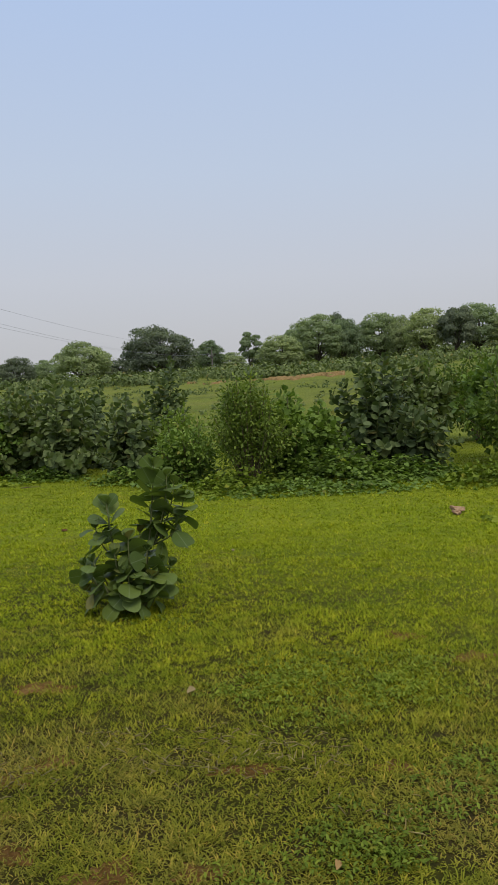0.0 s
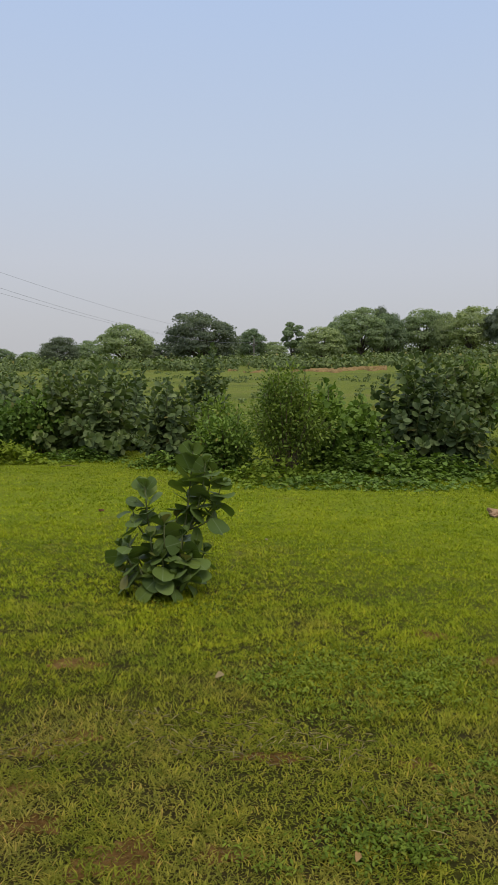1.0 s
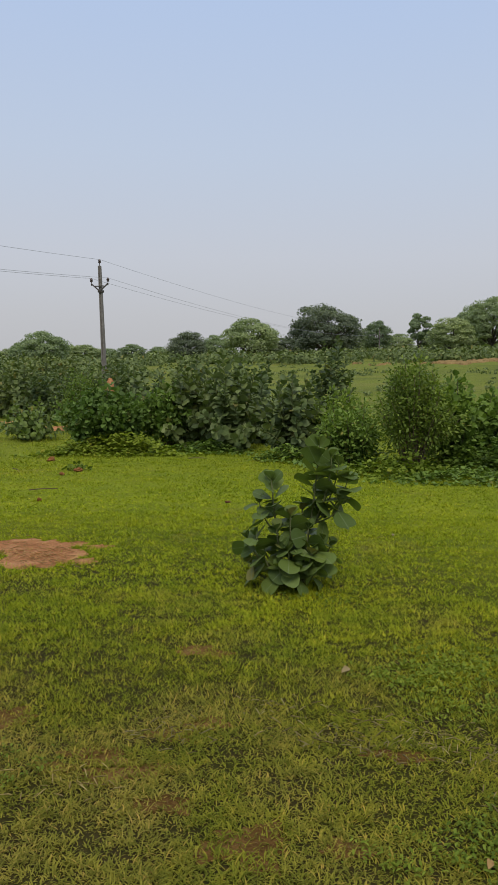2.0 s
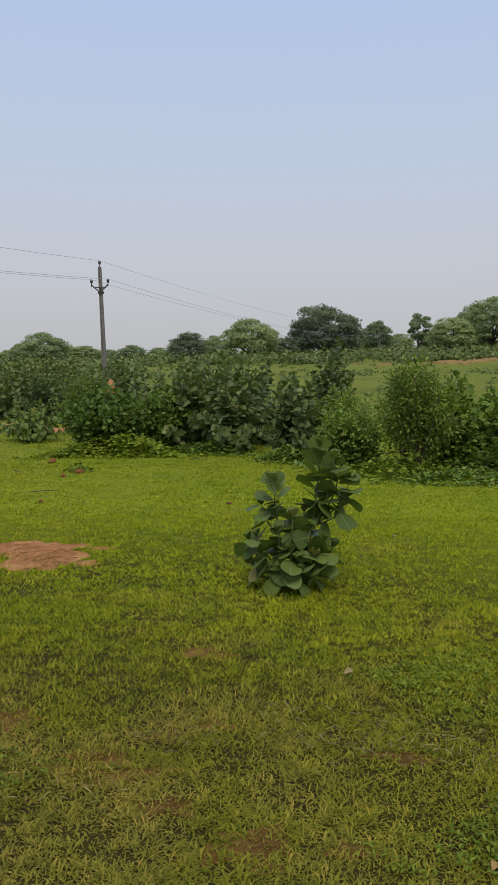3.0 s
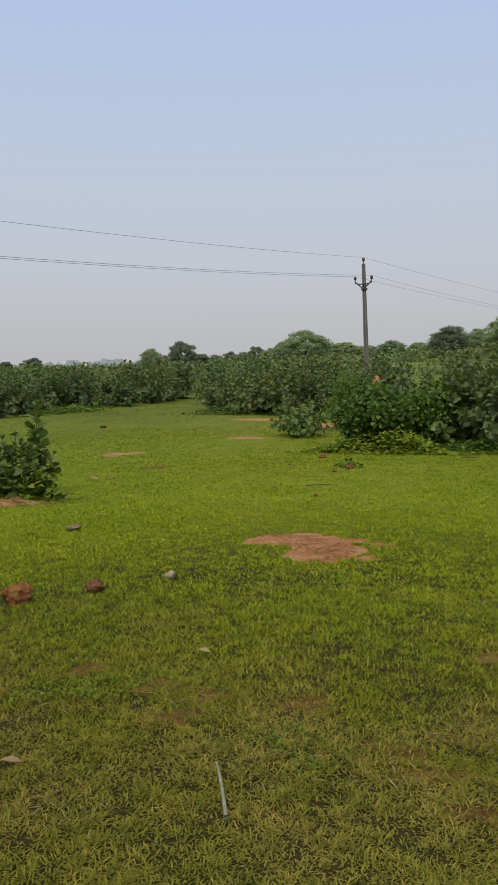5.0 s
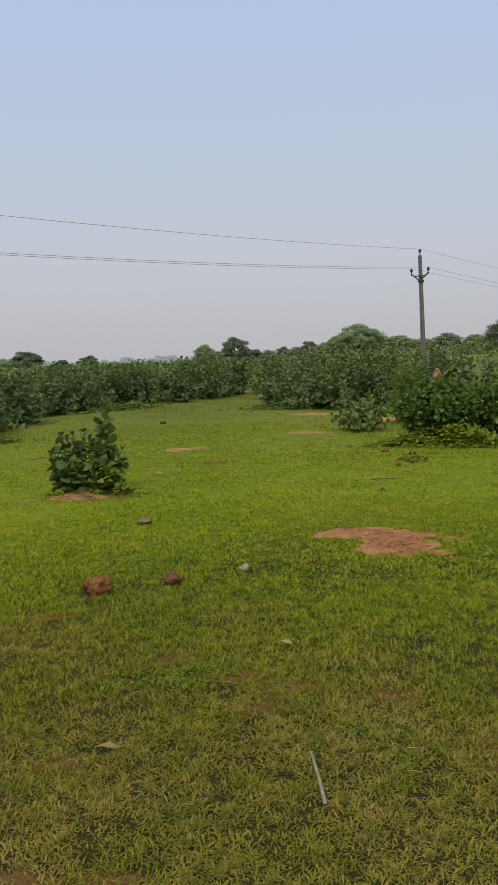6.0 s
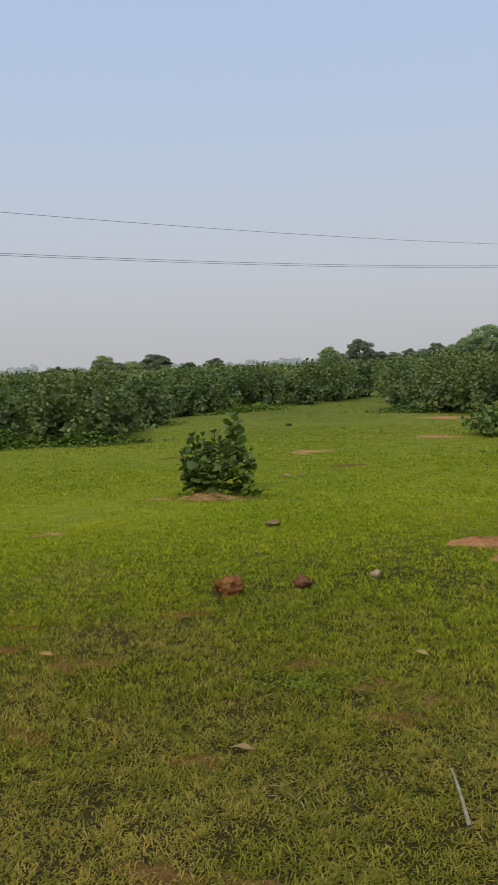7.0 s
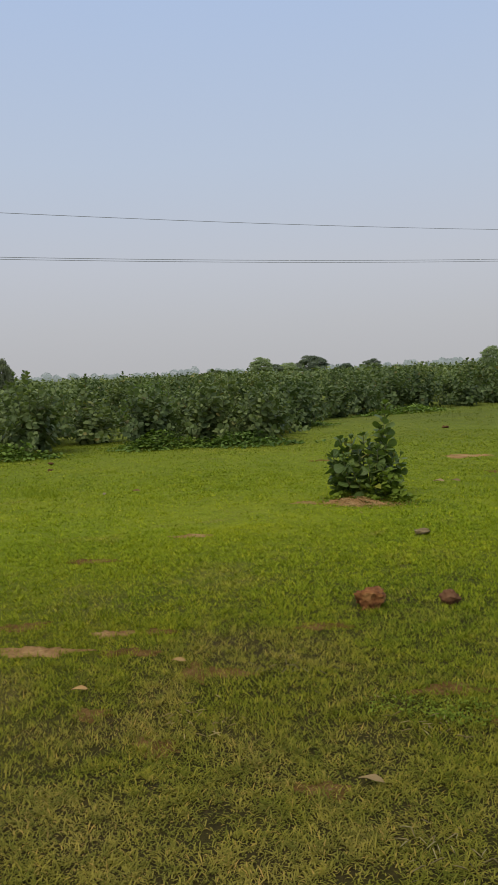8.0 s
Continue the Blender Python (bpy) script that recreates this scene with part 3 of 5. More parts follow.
def milkweed(name, stems, leaves, material, label, category, single=0, group="", sides=5, width=(0.9, 1.1), seed=0):
    """An Empty at the foot of the plant over its stems and leaves; up to `single` leaves are meshes of their own, the others one mesh."""
    rng = np.random.default_rng(seed)
    root = new(name)
    root.empty_display_size = 0.1
    tagged(root, label, category, group)
    for pts, r in stems:
        part("stem", link_mesh("stem", *tube(pts, r, r * 0.45, sides), M_STEM), root)
    order = rng.permutation(len(leaves))
    for i in order[:single]:
        c, d, u, ln = leaves[i]
        lf = part("leaf", LEAF_DATA[(material.name, i % 3)], root)
        lf.matrix_basis = leaf_matrix(c, d, u, ln, rng.uniform(*width))
    rest = [leaves[i] for i in order[single:]]
    if rest:
        C, A, N, L = (np.array([q[k] for q in rest]) for k in range(4))
        v, f = leaf_cloud(C, A, N, L, rng.uniform(*width, len(C)), COARSE_LEAF)
        tagged(part("foliage", link_mesh("foliage", v, f, material), root), kind="stuff")
    return root


LEAF_DATA = {(m.name, i): link_mesh("leaf", *ROUND_LEAF[i], m) for m in (M_MILKWEED, M_HEDGE) for i in range(3)}


def grown(rng, height, spread, count, size, spacing=0.07, first=0.15):
    """Stems fanning out of one foot into a dome, and their leaves."""
    stems, leaves = [], []
    for i in range(count):
        phi = i * 2.399 + rng.normal(0, 0.3)
        q = math.sqrt((i + 0.5) / count)
        out = spread * q * rng.uniform(0.8, 1.15)
        h = height * (1 - 0.85 * q ** 2.4) * rng.uniform(0.80, 1.10)
        base = np.array([0.12 * spread * q * math.cos(phi), 0.12 * spread * q * math.sin(phi), -0.03])
        tip = np.array([out * math.cos(phi), out * math.sin(phi), h])
        bow = np.array([0, 0, 0.30 * height * q]) + rng.normal(0, 0.07, 3)
        pts = stem_points(base, tip, bow)
        stems.append((pts, 0.010 + 0.006 * rng.random()))
        leaves += stem_leaves(rng, pts, first, spacing, size)
    return stems, leaves


def foot(ob, x, y, turn=0.0, scale=1.0, tall=1.0):
    ob.matrix_basis = pose(x, y, float(ground_z(x, y)) - 0.01, 0, 0, turn)
    ob.scale = (scale, scale, scale * tall)
    return ob


# the lone plant in the lawn: foot and tips of its stems, seen towards +y
def lone_plant():
    rng = np.random.default_rng(11)
    # tip of each stem, length of its leafy end, leaf size, how wide the leaves open low and high
    tips = [(0.17, 0.00, 0.97, 0.40, 0.160, 105, 45), (0.30, 0.04, 0.83, 0.16, 0.165, 110, 62), (0.31, -0.05, 0.58, 0.16, 0.178, 108, 78), (0.22, 0.06, 0.68, 0.14, 0.160, 105, 70), (0.25, -0.05, 0.90, 0.14, 0.160, 105, 58), (0.36, 0.02, 0.73, 0.12, 0.165, 110, 72),
            (-0.15, 0.02, 0.73, 0.24, 0.155, 112, 42), (-0.23, 0.04, 0.57, 0.12, 0.165, 115, 72), (-0.25, -0.07, 0.37, 0.14, 0.155, 118, 66), (-0.31, 0.02, 0.33, 0.12, 0.155, 118, 75),
            (-0.02, -0.08, 0.50, 0.18, 0.168, 110, 70), (0.06, 0.06, 0.52, 0.16, 0.165, 105, 65), (-0.11, -0.12, 0.42, 0.14, 0.160, 112, 72), (0.10, -0.11, 0.43, 0.16, 0.165, 112, 72),
            (0.18, -0.09, 0.35, 0.14, 0.155, 118, 78), (0.25, 0.00, 0.29, 0.12, 0.150, 120, 80), (0.12, -0.17, 0.27, 0.12, 0.150, 122, 82), (-0.03, -0.19, 0.30, 0.12, 0.150, 122, 82),
            (-0.19, -0.13, 0.24, 0.10, 0.150, 125, 88), (-0.09, -0.20, 0.19, 0.08, 0.145, 128, 92), (0.04, -0.20, 0.18, 0.08, 0.145, 128, 92), (0.15, -0.16, 0.17, 0.08, 0.145, 128, 92),
            (0.21, 0.09, 0.21, 0.08, 0.145, 125, 88), (-0.20, 0.12, 0.24, 0.08, 0.145, 125, 88), (0.02, 0.20, 0.28, 0.10, 0.150, 122, 82), (-0.28, -0.06, 0.18, 0.08, 0.145, 126, 92)]
    stems, leaves = [], []
    for x, y, z, leafy, size, low, high in tips:
        a = math.atan2(y, x)
        base = (0.03 * math.cos(a), 0.03 * math.sin(a), -0.02)
        if z > 0.55 and abs(x) > 0.2:
            # side shoots leave the two tall stems half way up
            base = (0.135, 0.0, 0.44) if x > 0 else (-0.10, 0.01, 0.36)
        pts = stem_points(base, (x, y, z), (0.4 * x, 0.4 * y, -0.05))
        stems.append((pts, 0.010 if base[2] < 0 else 0.007))
        long = float(np.linalg.norm(np.diff(pts, axis=0), axis=1).sum())
        leaves += stem_leaves(rng, pts, max(0.25, 1 - leafy / long), 0.055, size * 0.88, low, high)
    ob = milkweed("milkweed_plant", stems, leaves, M_MILKWEED, "young milkweed plant with broad grey-green leaves in turf", "plant", 400, sides=7, width=(1.12, 1.38), seed=3)
    return foot(ob, -0.34, 5.24, 5)


def lawn_shrub():
    rng = np.random.default_rng(12)
    tips = [(0.22, 0.00, 1.10), (0.15, 0.05, 0.80), (0.24, -0.04, 0.78), (-0.04, 0.02, 0.74), (-0.32, 0.05, 0.70), (-0.18, -0.06, 0.71), (0.38, 0.02, 0.50), (0.30, -0.10, 0.50),
            (-0.40, -0.05, 0.52), (-0.38, -0.16, 0.32), (0.33, -0.12, 0.26), (0.02, -0.25, 0.44), (0.10, 0.20, 0.58), (-0.12, 0.25, 0.56), (-0.40, 0.12, 0.34), (-0.42, 0.0, 0.40),
            (0.05, -0.30, 0.24), (0.18, -0.20, 0.38), (-0.17, -0.26, 0.40), (-0.40, -0.10, 0.20), (0.36, -0.05, 0.20), (-0.10, -0.32, 0.22), (0.20, -0.28, 0.20), (0.40, 0.10, 0.36), (0.02, -0.02, 0.66), (-0.24, 0.08, 0.66), (0.12, -0.15, 0.60), (-0.10, -0.15, 0.60), (0.25, 0.10, 0.54), (-0.28, -0.18, 0.50), (-0.26, -0.24, 0.30)]
    stems, leaves = [], []
    for x, y, z in tips:
        a = math.atan2(y, x)
        base = (0.06 * math.cos(a), 0.06 * math.sin(a), -0.02)
        pts = stem_points(base, (x, y, z), (0.35 * x, 0.35 * y, -0.05))
        stems.append((pts, 0.010))
        leaves += stem_leaves(rng, pts, 0.55, 0.056, 0.122, 124, 52)
    ob = milkweed("milkweed_shrub", stems, leaves, M_MILKWEED, "leafy milkweed shrub on a small red earth mound", "shrub", 450, sides=6, width=(1.05, 1.25), seed=4)
    return foot(ob, -6.54, 6.80, 43)


lone_plant()
lawn_shrub()

# the large bushes along the near side of the scrub: x, y, height, spread, stems, leaf size, seed, single leaves
BUSHES = [
    (2.80, 12.30, 1.82, 0.95, 40, 0.142, 21, 300, "large round milkweed bush, grey-green, beside creepers"),
    (3.45, 11.95, 1.05, 0.70, 26, 0.142, 31, 200, "low leafy milkweed bush beside a taller one"),
    (-2.20, 13.60, 1.62, 0.80, 34, 0.148, 22, 280, "dense grey-green milkweed bush at the lawn's edge"),
    (-1.00, 12.75, 1.45, 0.62, 28, 0.135, 23, 260, "milkweed bush with upright leaves beside twiggy scrub"),
    (-0.70, 18.40, 2.00, 0.72, 26, 0.14, 30, 120, "tall pale-tipped milkweed bush standing behind others"),
    (-3.05, 13.95, 1.55, 0.70, 30, 0.142, 24, 200, "dense grey-green milkweed bush at the lawn's edge"),
    (-6.45, 14.80, 0.78, 0.75, 24, 0.120, 25, 160, "low sprawling milkweed bush beside bare red earth"),
    (-13.3, 10.75, 1.30, 0.85, 30, 0.130, 26, 180, "rounded milkweed bush bordering the open turf"),
    (-14.1, 10.05, 1.50, 0.90, 32, 0.130, 29, 180, "rounded milkweed bush bordering the open turf"),
    (-14.95, 9.00, 1.50, 0.90, 32, 0.130, 27, 180, "rounded milkweed bush bordering the open turf"),
    (-15.6, 6.60, 1.65, 1.00, 36, 0.134, 28, 200, "large dark milkweed bush beside a grassy gap"),
]
for x, y, h, w, n, size, seed, single, label in BUSHES:
    st, lv = grown(np.random.default_rng(seed), h, w, n, size, 0.062)
    foot(milkweed("milkweed_bush", st, lv, M_MILKWEED if h < 1 else M_HEDGE, label, "bush", single, "milkweed scrub round the lawn", seed=seed, sides=4), x, y, 20 * seed)


# ---- the scrub behind: five milkweed bushes, repeated ----
def hedge_kinds():
    kinds = []
    for i, (h, w, n) in enumerate(((1.5, 1.05, 26), (1.6, 0.9, 24), (1.35, 1.15, 26), (1.7, 1.0, 26), (1.45, 1.1, 24))):
        rng = np.random.default_rng(40 + i)
        st, lv = grown(rng, h, w, n, 0.160, 0.084, 0.15)
        root = new("milkweed_bush")
        tagged(root, "grey-green milkweed bush in a dense scrub belt", "bush", "milkweed scrub round the lawn")
        tagged(part("stem", link_mesh("stem", *join([tube(p[::2], r, r * 0.4, 3) for p, r in st]), M_STEM), root), kind="stuff")
        C, A, N, L = (np.array([q[k] for q in lv]) for k in range(4))
        tagged(part("foliage", link_mesh("foliage", *leaf_cloud(C, A, N, L, 1.0, PLAIN_LEAF), M_HEDGE), root), kind="stuff")
        kinds.append(root)
    return kinds


HEDGE = hedge_kinds()
PLACES = []
# front rows, metre by metre
FRONT = [(-16.9, 8.9), (-16.2, 5.3), (-16.0, 9.9), (-15.3, 11.2), (-17.0, 6.9), (-17.0, 3.9), (-14.2, 11.6), (-15.2, 12.6), (-15.8, 13.9), (-16.9, 15.2), (-17.5, 16.3), (-17.7, 17.7), (-18.0, 19.2), (-18.3, 20.8), (-17.9, 22.2),
         (-17.5, 23.9), (-18.7, 24.5), (-19.1, 22.9), (-18.9, 26.4), (-17.9, 25.6), (-18.3, 27.6), (-18.4, 29.2), (-17.2, 30.6), (-15.6, 31.0), (-14.4, 29.5), (-13.4, 27.4), (-12.9, 25.2), (-12.5, 22.5), (-11.4, 21.8), (-10.3, 21.0),
         (-9.3, 20.5), (-8.2, 20.3), (-7.3, 20.0), (-5.9, 19.6), (-5.0, 18.7), (-4.3, 17.6), (-3.7, 16.2), (-2.9, 15.6), (-1.9, 15.2)]
rng = np.random.default_rng(5)
for x, y in FRONT:
    PLACES.append((x + rng.normal(0, 0.15), y + rng.normal(0, 0.15), rng.uniform(0.9, 1.08)))
# and the belt behind them
tries = 0
while len(PLACES) < 118 and tries < 6000:
    tries += 1
    az, d = rng.uniform(7, 74), rng.uniform(15, 46)
    x, y = polar(az, d)
    edge = np.interp(az, [7, 12, 18, 24, 27, 29, 30.5, 32, 34, 40, 45, 50, 52, 60, 74], [17, 16.5, 18.5, 22, 24.5, 27, 31, 35, 33, 27.5, 24, 20.5, 18, 17.6, 18.4])
    if d < edge + 0.7 or (az < 31 and d > 37) or (az < 16 and d > 24):
        continue
    if math.hypot(x + 6.9, y - 21.5) < 2.4 or math.hypot(x + 12.6, y - 37.3) < 1.5 or math.hypot(x + 14.9, y - 7.6) < 0.5:
        continue
    if any(math.hypot(x - p[0], y - p[1]) < 1.0 for p in PLACES):
        continue
    PLACES.append((x, y, rng.uniform(0.85, 1.1)))
for i, (x, y, s) in enumerate(PLACES):
    kind = HEDGE[i % 5]
    ob = kind if i < 5 else copy_thing(kind, Matrix.Identity(4))
    foot(ob, x, y, rng.uniform(0, 360), s, rng.uniform(0.74, 1.12))


# ---- a termite mound among the bushes ----
def termite_mound(x, y, height, width):
    prof = [(1.0, -0.05), (0.92, 0.06), (0.70, 0.22), (0.55, 0.42), (0.46, 0.62), (0.36, 0.80), (0.24, 0.93), (0.10, 1.0), (0.0, 1.01)]
    v, f = lathe([(width * r, height * z) for r, z in prof], 22)
    v = np.array([p + 0.16 * width * noise.noise_vector(Vector(p * 4.5)) + 0.05 * width * noise.noise_vector(Vector(p * 15)) for p in (Vector(q) for q in v)])
    ob = new("termite_mound", link_mesh("termite_mound", v, f, M_RED_SOIL))
    ob.location = (x, y, float(ground_z(x, y)))
    tagged(ob, "rough red earth termite mound between milkweed bushes", "mound")


# ---- other shrubs ----
def twiggy(x, y, height, spread, count, leaf, material, label, seed, slim=True, lean=(0, 0), per=105):
    """A shrub of many thin brown stems with small leaves along their upper parts."""
    rng = np.random.default_rng(seed)
    root = new("shrub")
    tagged(root, label, "shrub")
    C, A, N, L = [], [], [], []
    for i in range(count):
        phi, q = i * 2.399 + rng.normal(0, 0.3), math.sqrt((i + 0.5) / count)
        out, h = spread * q * rng.uniform(0.75, 1.2), height * (1 - 0.45 * q ** 2) * rng.uniform(0.75, 1.08)
        tip = np.array([out * math.cos(phi) + lean[0] * h, out * math.sin(phi) + lean[1] * h, h])
        pts = stem_points((0.06 * math.cos(phi), 0.06 * math.sin(phi), -0.03), tip, (0.1 * math.cos(phi), 0.1 * math.sin(phi), 0.25 * h) + rng.normal(0, 0.08, 3), 10)
        part("stem", link_mesh("stem", *tube(pts, 0.009, 0.003, 4), M_TWIG), root)
        for _ in range(per):
            s = rng.uniform(0.22, 1.0) ** 0.75
            k = s * 9
            p = pts[min(int(k), 8)] + (pts[min(int(k), 8) + 1] - pts[min(int(k), 8)]) * (k - min(int(k), 8))
            off = rng.normal(0, 1, 3) * 0.080 * (1.15 - 0.4 * s)
            C.append(p + off)
            d = unit(off + np.array([0, 0, rng.uniform(-0.05, 0.06)]))
            A.append(d)
            N.append(unit(np.array([0, 0, 1.0]) + rng.normal(0, 0.85, 3)))
            L.append(leaf * rng.uniform(0.6, 1.3))
    form = SLIM_LEAF if slim else HEART_LEAF
    tagged(part("foliage", link_mesh("foliage", *leaf_cloud(np.array(C), np.array(A), np.array(N), np.array(L), 1.3, form), material), root), kind="stuff")
    return foot(root, x, y)


termite_mound(-5.93, 18.1, 1.15, 0.29)
twiggy(0.78, 11.20, 1.68, 0.58, 44, 0.058, M_TWIGGY, "twiggy yellow-green shrub with small leaves and brown stems", 61, per=170)
twiggy(1.35, 11.75, 1.30, 0.45, 24, 0.080, M_VINE, "dark green leafy shrub overgrown by creepers", 62, slim=False)
twiggy(1.85, 12.10, 1.05, 0.50, 26, 0.080, M_VINE, "low vine-covered shrub filling a gap in the scrub", 76, slim=False)
twiggy(-0.10, 11.90, 0.95, 0.55, 24, 0.075, M_VINE, "low tangled green shrub with small leaves", 63)
twiggy(0.75, 16.50, 1.55, 0.30, 16, 0.055, M_HEDGE, "feathery grey-green bush in rough grass", 65)
twiggy(5.15, 11.75, 1.75, 0.95, 60, 0.085, M_TWIGGY, "tall yellow-green shrub with drooping leafy twigs", 66, per=120)
twiggy(4.95, 16.60, 1.80, 1.05, 44, 0.095, M_TWIGGY, "tall yellow-green shrub behind a grassy gap", 72, per=110)
twiggy(6.20, 16.90, 2.05, 1.10, 44, 0.095, M_TWIGGY, "tall yellow-green shrub behind a grassy gap", 73, per=110)
twiggy(-0.30, 13.10, 1.02, 0.60, 30, 0.085, M_TWIGGY, "tangled small-leaved shrub between milkweed bushes", 74)
twiggy(5.30, 12.90, 1.95, 0.85, 40, 0.09, M_VINE, "leafy green shrub behind the milkweed bush", 67, slim=False)
twiggy(4.20, 15.20, 1.70, 0.90, 36, 0.10, M_HEDGE, "dark scrub bush behind a grassy gap", 68, slim=False)
twiggy(-4.40, 13.20, 1.06, 0.72, 50, 0.078, M_VINE, "leafy fresh green bush draped with vines", 69, slim=False, per=150)
twiggy(-3.45, 14.05, 1.15, 0.65, 26, 0.080, M_VINE, "tangled small-leaved shrub between milkweed bushes", 75, slim=False)
twiggy(-16.4, 9.9, 1.45, 0.60, 26, 0.08, M_TWIGGY, "dry twiggy shrub between milkweed bushes", 70)
twiggy(-6.0, 16.4, 1.35, 0.50, 26, 0.07, M_TWIGGY, "light green feathery shrub in the scrub", 71)


# ---- creepers and weeds on the ground ----
def creeper(x, y, a, b, turn, height, count, leaf, material, label, seed, category="creeper"):
    rng = np.random.default_rng(seed)
    r, ph = np.sqrt(rng.random(count)), rng.uniform(0, 2 * np.pi, count)
    stray = rng.random(count) < 0.14
    r = np.where(stray, rng.uniform(0.9, 1.45, count), r)
    edge = 1 + 0.22 * np.sin(3 * ph + seed) + 0.14 * np.sin(7 * ph + 2 * seed) + 0.08 * np.sin(13 * ph)
    u, v = a * r * edge * np.cos(ph), b * r * edge * np.sin(ph)
    bulge = 1 + 0.4 * np.sin(u * 5 + seed) * np.sin(v * 6)
    h = height * bulge * np.clip(1 - r ** 2, 0.10, 1) * rng.uniform(0.25, 1.05, count) + 0.015
    C = np.stack([u, v, h], -1)
    d = rng.uniform(0, 2 * np.pi, count)
    A = np.stack([np.cos(d), np.sin(d), rng.normal(0.05, 0.3, count)], -1)
    tip = 0.8 if category == "weeds" else 0.4
    N = np.stack([rng.normal(0, tip, count), rng.normal(0, tip, count), np.ones(count)], -1)
    L = leaf * rng.uniform(0.6, 1.3, count)
    ob = new("creeper" if category == "creeper" else "weeds", link_mesh("creeper", *leaf_cloud(C, A, unit(N), L, 1.0, HEART_LEAF), material))
    ob.matrix_basis = pose(x, y, float(ground_z(x, y)), 0, 0, turn)
    tagged(ob, label, category, kind="stuff")


creeper(1.95, 11.30, 1.35, 0.55, -12, 0.45, 2600, 0.075, M_VINE, "low mat of green creeper leaves under the bushes", 81)
creeper(0.55, 10.75, 0.80, 0.38, 0, 0.28, 1300, 0.060, M_WEED, "fresh green weeds along the turf's edge", 82, "weeds")
creeper(1.55, 10.40, 1.20, 0.48, -8, 0.14, 1700, 0.058, M_VINE, "low mat of green creeper leaves before the bushes", 96)
creeper(3.05, 11.30, 0.90, 0.35, -15, 0.30, 1400, 0.075, M_VINE, "low mat of green creeper leaves under the bushes", 83)
creeper(-0.15, 11.70, 0.60, 0.40, 0, 0.60, 1300, 0.070, M_VINE, "tangle of creepers over low scrub", 84)
creeper(-3.95, 12.65, 1.00, 0.42, 12, 0.34, 2400, 0.070, M_WEED, "bright green creeper mat before a leafy bush", 85)
creeper(-2.55, 13.00, 0.75, 0.30, 10, 0.20, 800, 0.070, M_VINE, "low creeper leaves at the bushes' feet", 86)
creeper(-1.05, 12.10, 0.45, 0.25, 0, 0.25, 600, 0.065, M_VINE, "low creeper leaves at the bushes' feet", 87)
creeper(-13.1, 10.1, 1.00, 0.40, 40, 0.28, 1300, 0.075, M_VINE, "low creeper leaves at the bushes' feet", 88)
creeper(-14.2, 8.8, 0.85, 0.40, 55, 0.34, 1300, 0.075, M_VINE, "low creeper leaves at the bushes' feet", 89)
creeper(-15.1, 5.7, 0.90, 0.45, 65, 0.34, 1300, 0.080, M_VINE, "low creeper leaves at the bushes' feet", 90)
creeper(-6.44, 6.61, 0.34, 0.10, 43, 0.20, 380, 0.055, M_WEED, "small-leaved weeds growing round the milkweed shrub", 91, "weeds")
creeper(-6.18, 6.72, 0.24, 0.14, 43, 0.36, 260, 0.075, M_WEED, "broad-leaved green weed climbing the milkweed shrub", 97, "weeds")
creeper(-3.92, 10.62, 0.16, 0.10, 10, 0.14, 60, 0.060, M_WEED, "small weed growing beside red earth clods", 78, "weeds")
creeper(2.95, 7.70, 0.10, 0.07, 10, 0.10, 24, 0.060, M_WEED, "small weed growing in the turf", 77, "weeds")
creeper(-16.1, 14.3, 1.0, 0.35, 60, 0.20, 900, 0.08, M_VINE, "low creeper leaves at the bushes' feet", 92)
creeper(-16.9, 20.0, 1.6, 0.40, 85, 0.25, 1200, 0.09, M_VINE, "low creeper leaves at the bushes' feet", 93)
creeper(-10.9, 20.9, 1.5, 0.40, 25, 0.25, 1200, 0.09, M_VINE, "low creeper leaves at the bushes' feet", 94)
creeper(3.85, 10.35, 0.55, 0.35, -20, 0.30, 700, 0.075, M_WEED, "fresh green weeds along the turf's edge", 95, "weeds")


